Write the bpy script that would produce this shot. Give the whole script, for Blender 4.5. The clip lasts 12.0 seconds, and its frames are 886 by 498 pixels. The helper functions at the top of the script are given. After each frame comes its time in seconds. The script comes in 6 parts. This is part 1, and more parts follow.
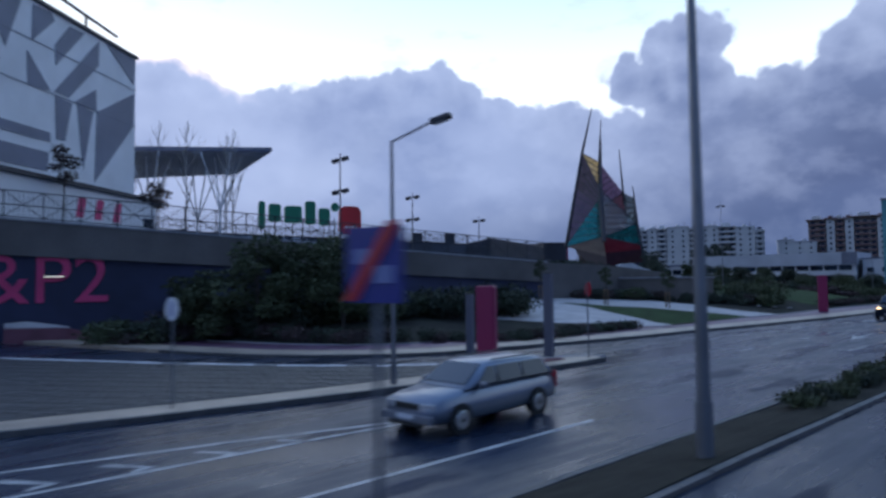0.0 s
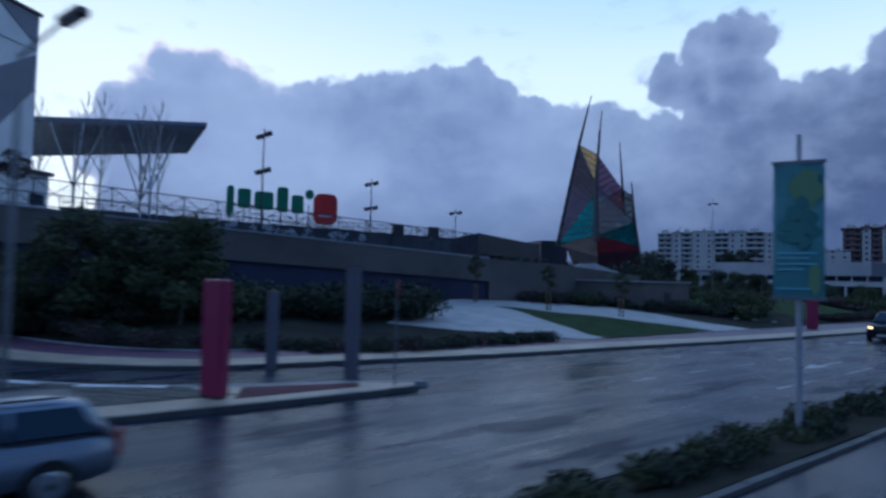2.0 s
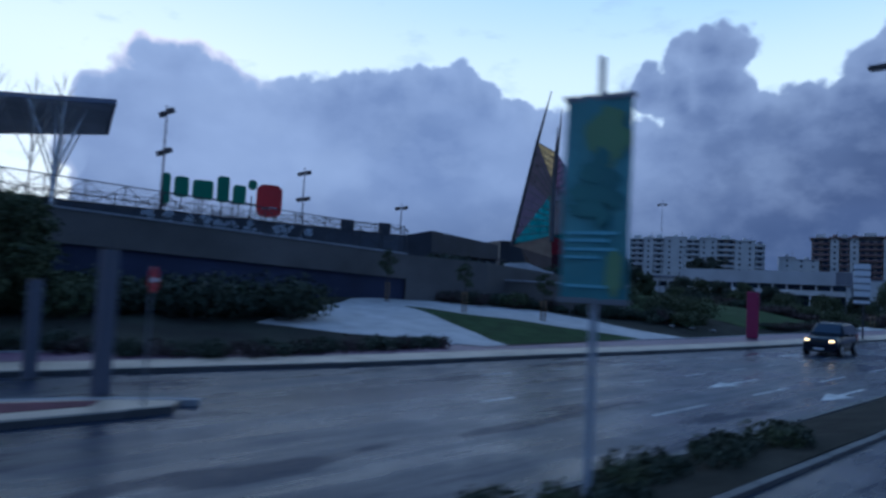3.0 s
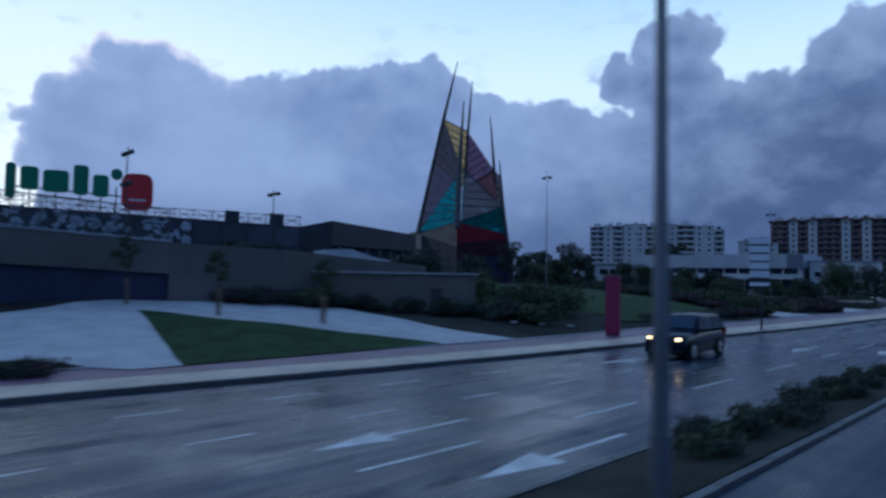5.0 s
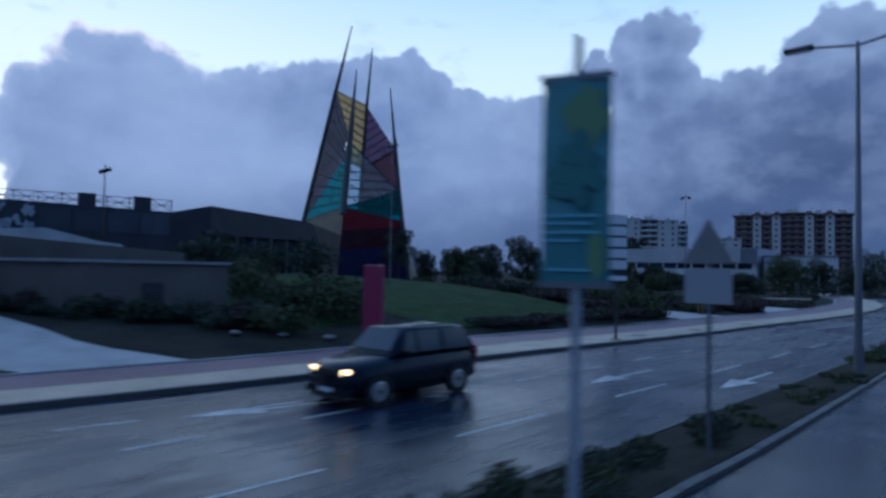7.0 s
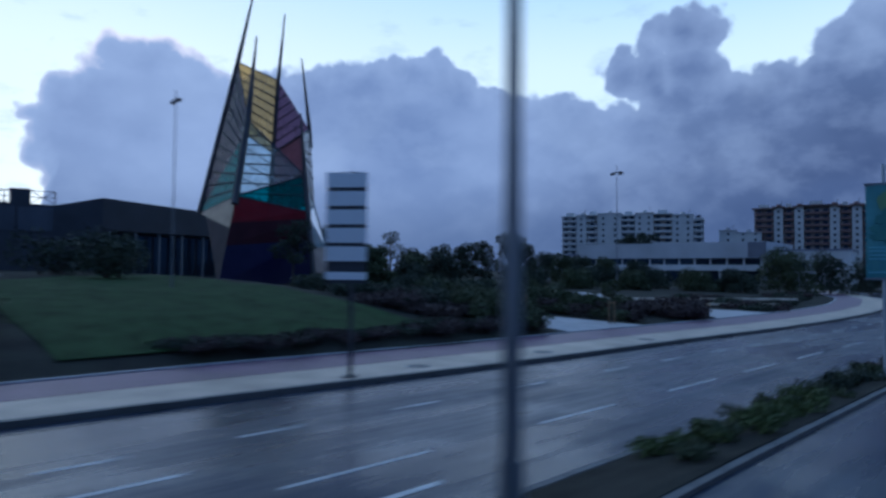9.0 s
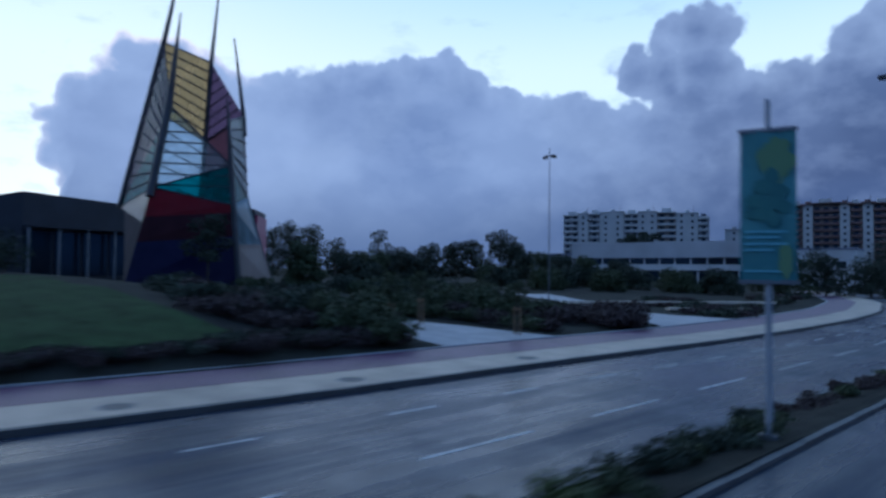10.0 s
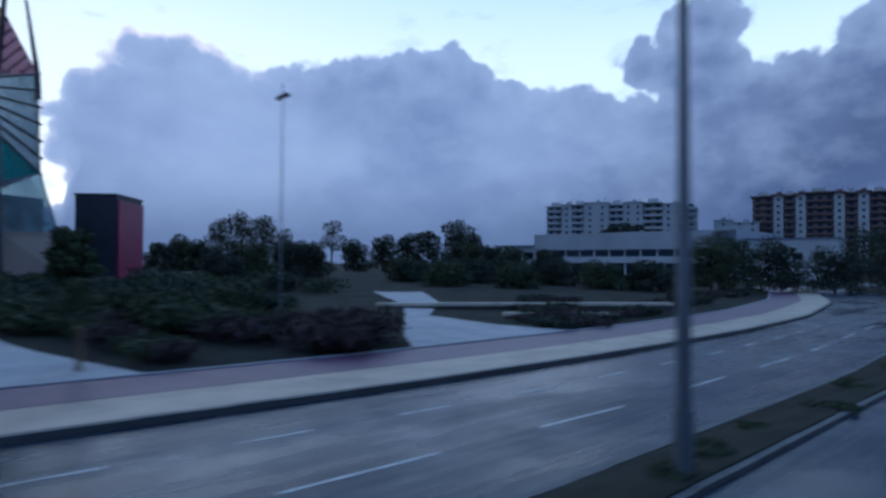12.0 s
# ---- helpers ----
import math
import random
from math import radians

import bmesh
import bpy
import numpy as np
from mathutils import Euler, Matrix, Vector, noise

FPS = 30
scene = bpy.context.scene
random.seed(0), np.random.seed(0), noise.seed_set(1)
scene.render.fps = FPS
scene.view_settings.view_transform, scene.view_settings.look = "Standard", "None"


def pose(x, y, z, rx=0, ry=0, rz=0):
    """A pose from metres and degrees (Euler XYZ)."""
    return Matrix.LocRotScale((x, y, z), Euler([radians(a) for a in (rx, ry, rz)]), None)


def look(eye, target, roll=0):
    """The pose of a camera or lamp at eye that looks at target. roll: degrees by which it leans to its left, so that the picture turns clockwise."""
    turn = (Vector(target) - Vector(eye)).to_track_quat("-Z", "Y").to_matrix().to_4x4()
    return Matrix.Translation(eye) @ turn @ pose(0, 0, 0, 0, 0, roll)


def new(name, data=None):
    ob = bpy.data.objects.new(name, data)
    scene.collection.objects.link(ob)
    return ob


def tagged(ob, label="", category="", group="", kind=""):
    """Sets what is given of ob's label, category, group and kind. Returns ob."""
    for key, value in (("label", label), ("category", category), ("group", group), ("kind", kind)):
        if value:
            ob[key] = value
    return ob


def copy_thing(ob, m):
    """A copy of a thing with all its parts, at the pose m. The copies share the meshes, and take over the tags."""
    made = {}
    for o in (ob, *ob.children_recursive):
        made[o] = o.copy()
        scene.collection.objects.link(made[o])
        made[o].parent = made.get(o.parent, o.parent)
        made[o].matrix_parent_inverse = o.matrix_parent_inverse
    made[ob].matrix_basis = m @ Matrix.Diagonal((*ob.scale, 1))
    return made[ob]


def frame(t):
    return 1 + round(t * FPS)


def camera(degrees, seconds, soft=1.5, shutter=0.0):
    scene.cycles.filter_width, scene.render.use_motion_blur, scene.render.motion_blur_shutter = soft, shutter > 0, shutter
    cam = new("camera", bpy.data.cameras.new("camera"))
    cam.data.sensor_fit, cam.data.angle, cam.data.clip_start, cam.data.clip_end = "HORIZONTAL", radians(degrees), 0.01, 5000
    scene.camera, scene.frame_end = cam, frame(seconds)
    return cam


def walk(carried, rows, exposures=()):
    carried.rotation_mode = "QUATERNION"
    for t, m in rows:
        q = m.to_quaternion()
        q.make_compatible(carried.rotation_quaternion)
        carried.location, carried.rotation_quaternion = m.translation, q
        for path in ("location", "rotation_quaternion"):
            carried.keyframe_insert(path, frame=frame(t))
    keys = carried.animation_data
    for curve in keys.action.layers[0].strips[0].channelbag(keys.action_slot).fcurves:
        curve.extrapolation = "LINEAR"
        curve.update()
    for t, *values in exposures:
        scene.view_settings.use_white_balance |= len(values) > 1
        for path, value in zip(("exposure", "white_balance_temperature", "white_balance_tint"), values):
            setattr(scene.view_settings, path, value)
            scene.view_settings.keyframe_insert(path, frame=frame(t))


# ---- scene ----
# ---------------- camera and its ride ----------------
cam = camera(69.2, 12.0, soft=2.8, shutter=0.9)
PATH = [
    (0.0, 0.01, -0.00, 3.31, 47.03, 2.89, 0.72),
    (0.5, -0.02, 2.71, 3.32, 47.10, 2.91, 0.40),
    (1.0, -0.02, 5.41, 3.31, 48.46, 2.71, 0.10),
    (1.5, 0.06, 8.09, 3.33, 49.51, 2.72, -0.77),
    (2.0, 0.11, 10.92, 3.31, 49.62, 2.58, -1.41),
    (2.5, -0.04, 14.01, 3.30, 48.50, 2.54, -2.45),
    (3.0, -0.09, 17.29, 3.27, 47.74, 2.68, -2.82),
    (3.2, -0.03, 18.68, 3.31, 47.64, 1.83, -1.68),
    (4.8, -0.06, 30.85, 3.29, 45.87, 2.24, -0.73),
    (5.0, -0.00, 32.33, 3.31, 45.70, 2.35, -0.94),
    (5.5, 0.00, 35.94, 3.30, 45.00, 2.65, -0.99),
    (6.0, 0.09, 39.88, 3.30, 44.54, 2.81, -1.23),
    (6.5, -0.03, 44.01, 3.29, 44.15, 2.41, -1.24),
    (7.0, -0.02, 48.08, 3.27, 43.83, 1.95, -1.11),
    (7.5, -0.06, 51.95, 3.29, 44.61, 1.65, -0.55),
    (7.7, 0.09, 53.59, 3.30, 45.21, 1.76, -0.28),
    (9.3, 0.04, 67.79, 3.28, 46.42, 1.76, -0.72),
    (9.5, 0.11, 69.65, 3.31, 46.48, 1.62, -0.94),
    (10.0, 0.01, 74.50, 3.30, 47.26, 1.85, -0.59),
    (10.5, -0.16, 79.47, 3.26, 47.41, 1.59, -0.78),
    (11.0, 0.04, 84.34, 3.32, 47.90, 1.46, -0.76),
    (11.3, -0.02, 87.08, 3.29, 48.50, 1.47, -0.41),
    (11.5, -0.05, 88.90, 3.26, 48.26, 1.39, -0.19),
    (12.0, 0.05, 93.45, 3.32, 47.77, 1.29, -0.42),
]
walk(cam, [(t, pose(x, y, z, 90 + pitch, roll, yaw)) for t, x, y, z, yaw, pitch, roll in PATH],
     exposures=[(0.0, 0.46, 6350, 15), (0.8, 0.38, 6200, 14), (1.6, 0.14, 5750, 10), (3.0, 0.02, 5450, 8),
                (6.0, -0.02, 5450, 8), (9.5, 0.06, 5450, 8), (12.0, 0.12, 5550, 8)])

# ---------------- world: evening sky with a cloud bank ----------------
world = bpy.data.worlds.new("evening_sky")
scene.world = world
world.use_nodes = True
wn, wl = world.node_tree.nodes, world.node_tree.links
wn.clear()


def wnode(kind):
    return wn.new(kind)


def wmath(op, a, b=None, clamp=False):
    n = wnode("ShaderNodeMath")
    n.operation, n.use_clamp = op, clamp
    for i, v in enumerate((a, b)):
        if v is None:
            continue
        if isinstance(v, (int, float)):
            n.inputs[i].default_value = v
        else:
            wl.new(v, n.inputs[i])
    return n.outputs[0]


def wmix(fac, a, b, mode="MIX"):
    n = wnode("ShaderNodeMix")
    n.data_type, n.blend_type = "RGBA", mode
    for sock, v in ((n.inputs[0], fac), (n.inputs[6], a), (n.inputs[7], b)):
        if isinstance(v, tuple):
            sock.default_value = (*v, 1)
        elif isinstance(v, (int, float)):
            sock.default_value = v
        else:
            wl.new(v, sock)
    return n.outputs[2]


def wrange(v, a, b, c=0.0, d=1.0, smooth=True):
    n = wnode("ShaderNodeMapRange")
    n.interpolation_type = "SMOOTHSTEP" if smooth else "LINEAR"
    wl.new(v, n.inputs[0])
    for i, x in enumerate((a, b, c, d)):
        n.inputs[i + 1].default_value = x
    return n.outputs[0]


tc = wnode("ShaderNodeTexCoord")
sep = wnode("ShaderNodeSeparateXYZ")
wl.new(tc.outputs["Generated"], sep.inputs[0])
az = wmath("MULTIPLY", wmath("ARCTAN2", wmath("MULTIPLY", sep.outputs[0], -1.0), sep.outputs[1]), 57.29578)
el = wmath("MULTIPLY", wmath("ARCSINE", sep.outputs[2]), 57.29578)


def wnoise(scale, detail, rough=0.6, zs=1.0):
    m = wnode("ShaderNodeMapping")
    m.inputs["Scale"].default_value = (1, 1, zs)
    wl.new(tc.outputs["Generated"], m.inputs[0])
    n = wnode("ShaderNodeTexNoise")
    n.inputs["Scale"].default_value, n.inputs["Detail"].default_value, n.inputs["Roughness"].default_value = scale, detail, rough
    wl.new(m.outputs[0], n.inputs["Vector"])
    return n.outputs["Fac"]


# upper edge of the cloud bank: elevation against azimuth, in degrees
EDGE = [(-20, 13), (2, 15), (9, 17.2), (13, 17.2), (16.2, 16.8), (16.8, 16.1), (18.9, 16.7), (21.0, 16.5), (23, 16.0), (27.6, 14.4),
        (29.3, 14.3), (31.8, 14.5), (35.1, 15.1), (39, 15.2), (40.4, 15.4), (43.0, 16.7), (45.6, 18.2), (46.4, 18.9), (49.0, 18.9),
        (50.0, 18.2), (53.2, 18.6), (57.6, 17.6), (60.5, 16.6), (64.2, 16.3), (67.0, 16.8), (69.4, 17.2), (71.5, 17.6), (73.4, 17.2),
        (75.0, 16.2), (76.4, 14.8), (77.4, 9.0), (78.4, 4.5), (85.0, 4.0), (88.0, 13.0), (110, 17)]
# round heads rising from the bank: azimuth, elevation and half-widths in degrees
HEADS = [(25.2, 19.2, 3.8, 2.3), (25.2, 16.6, 3.3, 2.6), (28.3, 18.0, 1.8, 1.5), (28.4, 16.4, 2.3, 2.4), (30.2, 16.6, 2.3, 1.9), (30.5, 18.3, 0.8, 1.0), (25.4, 14.2, 4.8, 3.2), (27.6, 15.0, 2.6, 2.2),
         (14.2, 17.2, 2.3, 2.0), (11.0, 18.0, 3.2, 2.4), (71.8, 15.8, 5.4, 2.6), (74.0, 14.4, 3.6, 2.0), (47.4, 18.6, 1.2, 1.0),
         (75.8, 10.4, 3.7, 5.2), (79.3, 11.5, 2.3, 1.1), (78.2, 9.6, 2.1, 2.0)]
curve = wnode("ShaderNodeFloatCurve")
pts = curve.mapping.curves[0].points
while len(pts) < len(EDGE):
    pts.new(0.5, 0.5)
for p, (a, e) in zip(pts, EDGE):
    p.location = ((a + 20) / 130, e / 30)
    p.handle_type = "VECTOR"
curve.mapping.update()
wl.new(wmath("DIVIDE", wmath("ADD", az, 20.0), 130.0, clamp=True), curve.inputs["Value"])
top = wmath("MULTIPLY", curve.outputs[0], 30.0)


def billow(scale):
    """Rounded cells: high at the middle of each, low between them."""
    n = wnode("ShaderNodeTexVoronoi")
    n.feature = "SMOOTH_F1"
    n.inputs["Scale"].default_value, n.inputs["Smoothness"].default_value = scale, 0.25
    wl.new(tc.outputs["Generated"], n.inputs["Vector"])
    return wmath("SUBTRACT", 0.42, n.outputs["Distance"])


puff = wnoise(11.0, 2.5, 0.5)
lobes, knobs = billow(24.0), billow(58.0)
curl = wnoise(34.0, 3.0, 0.5)
big = wnoise(3.4, 3.0, 0.5, 1.5)
swell = wnoise(9.0, 4.0, 0.5, 1.4)
wisp = wnoise(9.0, 6.0, 0.6, 3.0)
ragged = wmath("ADD", wmath("MULTIPLY", wmath("SUBTRACT", puff, 0.5), 2.0),
               wmath("ADD", wmath("MULTIPLY", lobes, 1.2), wmath("ADD", wmath("MULTIPLY", knobs, 0.55), wmath("MULTIPLY", wmath("SUBTRACT", curl, 0.38), 1.5))))
depth = wmath("SUBTRACT", top, el)
for ha, he, ra, re_ in HEADS:
    da, de = wmath("DIVIDE", wmath("SUBTRACT", az, ha), ra), wmath("DIVIDE", wmath("SUBTRACT", el, he), re_)
    rr = wmath("SQRT", wmath("ADD", wmath("MULTIPLY", da, da), wmath("MULTIPLY", de, de)))
    depth = wmath("MAXIMUM", depth, wmath("MULTIPLY", wmath("SUBTRACT", 1.0, rr), re_))
over = wmath("ADD", depth, ragged)                                   # degrees below the cloud's edge
cloud = wrange(over, -0.20, 0.38)
# colour inside the bank: dark and blue to the north, paler and violet towards the light
north = wrange(az, 50, 12)
low = wrange(el, 17, 2)
c_light = wmix(wrange(big, 0.38, 0.64), (0.200, 0.272, 0.450), (0.300, 0.385, 0.575))
c_dark = wmix(wrange(big, 0.36, 0.62), (0.030, 0.050, 0.124), (0.086, 0.124, 0.240))
darkness = wmath("MULTIPLY", north, wmath("ADD", 0.42, wmath("MULTIPLY", low, 0.75)), clamp=True)
c_cloud = wmix(darkness, c_light, c_dark)
c_cloud = wmix(wmath("MULTIPLY", wrange(az, 46, 74), 0.32), c_cloud, (0.43, 0.51, 0.69))
c_cloud = wmix(wmath("MULTIPLY", wrange(swell, 0.45, 0.68), 0.20), c_cloud, (0.42, 0.51, 0.68))
c_cloud = wmix(wmath("MULTIPLY", wrange(wnoise(17.0, 5.0, 0.55, 1.5), 0.40, 0.66), 0.16), wmix(1.0, c_cloud, (0.93, 0.93, 0.95), "MULTIPLY"), (0.40, 0.49, 0.70))
c_cloud = wmix(wmath("MULTIPLY", wrange(el, 9, 0.5), 0.75), c_cloud, (0.078, 0.120, 0.232))
c_cloud = wmix(wmath("MULTIPLY", wrange(over, 0.95, 0.05), wmath("MULTIPLY", wrange(az, 62, 70), wrange(az, 78, 74, 0.25, 0.95))), c_cloud, (1.06, 0.92, 0.92))
c_cloud = wmix(wmath("MULTIPLY", wrange(over, 2.6, 0.0), 0.28), c_cloud, (0.50, 0.60, 0.80))
# clear air above, brighter just over the bank and towards the west
sky = wnode("ShaderNodeTexSky")
sky.sky_type = "NISHITA"
sky.sun_disc, sky.sun_elevation, sky.sun_rotation = False, radians(9), radians(-74)
sky.air_density, sky.dust_density, sky.ozone_density = 1.0, 0.6, 1.5
n_sky = wmix(1.0, sky.outputs[0], (0.11, 0.11, 0.11), "MULTIPLY")
pale = wmix(wrange(el, 27.0, 15.5), (0.46, 0.71, 0.95), (0.84, 0.96, 1.04))
pale = wmix(wmath("MULTIPLY", wrange(az, 15, 75), 0.35), pale, (0.93, 0.96, 1.0))
clear = wmix(0.08, pale, n_sky)
clear = wmix(wmath("MULTIPLY", wrange(wisp, 0.56, 0.70), 0.30), clear, (0.40, 0.52, 0.72))
# the zenith and the east behind are heavier
clear = wmix(wmath("MULTIPLY", wrange(el, 24, 50), 0.80), clear, (0.145, 0.320, 0.71))
col = wmix(cloud, clear, c_cloud)
# dusk has come to the east, away from the light
turn_away = wmath("ABSOLUTE", wmath("SUBTRACT", az, 60.0))
turn_away = wmath("MINIMUM", turn_away, wmath("SUBTRACT", 360.0, turn_away))
col = wmix(wmath("MULTIPLY", wrange(turn_away, 75, 135), wrange(el, 75, 40, 0.3, 0.88)), col, (0.085, 0.165, 0.36))
bg = wnode("ShaderNodeBackground")
bg.inputs["Strength"].default_value = 1.0
wl.new(col, bg.inputs[0])
wout = wnode("ShaderNodeOutputWorld")
wl.new(bg.outputs[0], wout.inputs[0])

# low sun behind the cloud bank
sun = new("sun", bpy.data.lights.new("sun", "SUN"))
sun.data.energy, sun.data.angle, sun.data.color = 0.25, radians(80), (0.84, 0.92, 1.0)
sun.matrix_world = look((-96, 26, 30), (0, 0, 0))

# ---------------- materials ----------------
MATS = {}


def mat(name, base, rough=0.6, metal=0.0, vary=0.25, scale=6.0, bump=0.0, bump_scale=40.0, second=None, spec=0.5,
        rough_vary=0.0, by_object=0.0, coords="Object", detail=6.0):
    """A procedural surface: two scales of noise on the colour, fine relief, optional wet patches."""
    if name in MATS:
        return MATS[name]
    m = bpy.data.materials.new(name)
    m.use_nodes = True
    nt = m.node_tree
    b = nt.nodes["Principled BSDF"]
    tcx = nt.nodes.new("ShaderNodeTexCoord")

    def nz(s, d):
        n = nt.nodes.new("ShaderNodeTexNoise")
        n.inputs["Scale"].default_value, n.inputs["Detail"].default_value = s, d
        nt.links.new(tcx.outputs[coords], n.inputs["Vector"])
        return n.outputs["Fac"]

    def ramp(v, a, bb, c0, c1):
        r = nt.nodes.new("ShaderNodeMapRange")
        nt.links.new(v, r.inputs[0])
        for i, q in enumerate((a, bb, c0, c1)):
            r.inputs[i + 1].default_value = q
        return r.outputs[0]

    def mixc(f, a, c, mode="MIX"):
        n = nt.nodes.new("ShaderNodeMix")
        n.data_type, n.blend_type = "RGBA", mode
        for sock, v in ((n.inputs[0], f), (n.inputs[6], a), (n.inputs[7], c)):
            if isinstance(v, tuple):
                sock.default_value = (*v, 1)
            elif isinstance(v, (int, float)):
                sock.default_value = v
            else:
                nt.links.new(v, sock)
        return n.outputs[2]

    dark = tuple(c * (1 - vary) for c in base)
    lite = second or tuple(min(1, c * (1 + vary)) for c in base)
    coarse, fine = nz(scale * 0.13, detail), nz(scale * 3.1, 4.0)
    colr = mixc(ramp(coarse, 0.32, 0.68, 0, 1), dark, lite)
    colr = mixc(ramp(fine, 0.3, 0.7, 0, 0.5 * min(1, vary * 2)), colr, tuple(c * 0.72 for c in base))
    if by_object:
        oi = nt.nodes.new("ShaderNodeObjectInfo")
        colr = mixc(ramp(oi.outputs["Random"], 0, 1, 0, by_object), colr, tuple(c * 0.45 for c in base))
    nt.links.new(colr, b.inputs["Base Color"])
    b.inputs["Metallic"].default_value = metal
    b.inputs["Specular IOR Level"].default_value = spec
    if rough_vary:
        nt.links.new(ramp(coarse, 0.35, 0.66, max(0.04, rough - rough_vary), min(1, rough + rough_vary)), b.inputs["Roughness"])
    else:
        b.inputs["Roughness"].default_value = rough
    if bump:
        bn = nt.nodes.new("ShaderNodeBump")
        bn.inputs["Strength"].default_value, bn.inputs["Distance"].default_value = bump, 0.02
        nt.links.new(nz(bump_scale, 5.0), bn.inputs["Height"])
        nt.links.new(bn.outputs[0], b.inputs["Normal"])
    MATS[name] = m
    return m


def glow(name, colour, strength):
    m = bpy.data.materials.new(name)
    m.use_nodes = True
    b = m.node_tree.nodes["Principled BSDF"]
    b.inputs["Base Color"].default_value = (*colour, 1)
    b.inputs["Emission Color"].default_value = (*colour, 1)
    b.inputs["Emission Strength"].default_value = strength
    MATS[name] = m
    return m


def sheet_glass(name, colour, clear=0.5, rough=0.25, ior=1.18):
    """Tinted translucent cladding: part of the light passes straight, part is scattered, a little is mirrored."""
    m = bpy.data.materials.new(name)
    m.use_nodes = True
    nt = m.node_tree
    nt.nodes.clear()
    out = nt.nodes.new("ShaderNodeOutputMaterial")
    tr, df, tl, gl = [nt.nodes.new("ShaderNodeBsdf" + k) for k in ("Transparent", "Diffuse", "Translucent", "Glossy")]
    tcx, nzn, mr = nt.nodes.new("ShaderNodeTexCoord"), nt.nodes.new("ShaderNodeTexNoise"), nt.nodes.new("ShaderNodeMapRange")
    nzn.inputs["Scale"].default_value = 0.6
    nt.links.new(tcx.outputs["Object"], nzn.inputs["Vector"])
    nt.links.new(nzn.outputs["Fac"], mr.inputs[0])
    for i, q in enumerate((0.3, 0.7, max(0, clear - 0.12), min(1, clear + 0.12))):
        mr.inputs[i + 1].default_value = q
    tr.inputs[0].default_value = (*colour, 1)
    df.inputs[0].default_value = (*[c * 0.6 for c in colour], 1)
    tl.inputs[0].default_value = (*colour, 1)
    gl.inputs[0].default_value, gl.inputs[1].default_value = (0.9, 0.9, 0.9, 1), rough
    a, b2, c = [nt.nodes.new("ShaderNodeMixShader") for _ in range(3)]
    a.inputs[0].default_value = 0.6
    nt.links.new(df.outputs[0], a.inputs[1])
    nt.links.new(tl.outputs[0], a.inputs[2])
    nt.links.new(mr.outputs[0], b2.inputs[0])
    nt.links.new(a.outputs[0], b2.inputs[1])
    nt.links.new(tr.outputs[0], b2.inputs[2])
    fr = nt.nodes.new("ShaderNodeFresnel")
    fr.inputs[0].default_value = ior
    nt.links.new(fr.outputs[0], c.inputs[0])
    nt.links.new(b2.outputs[0], c.inputs[1])
    nt.links.new(gl.outputs[0], c.inputs[2])
    nt.links.new(c.outputs[0], out.inputs[0])
    MATS[name] = m
    return m




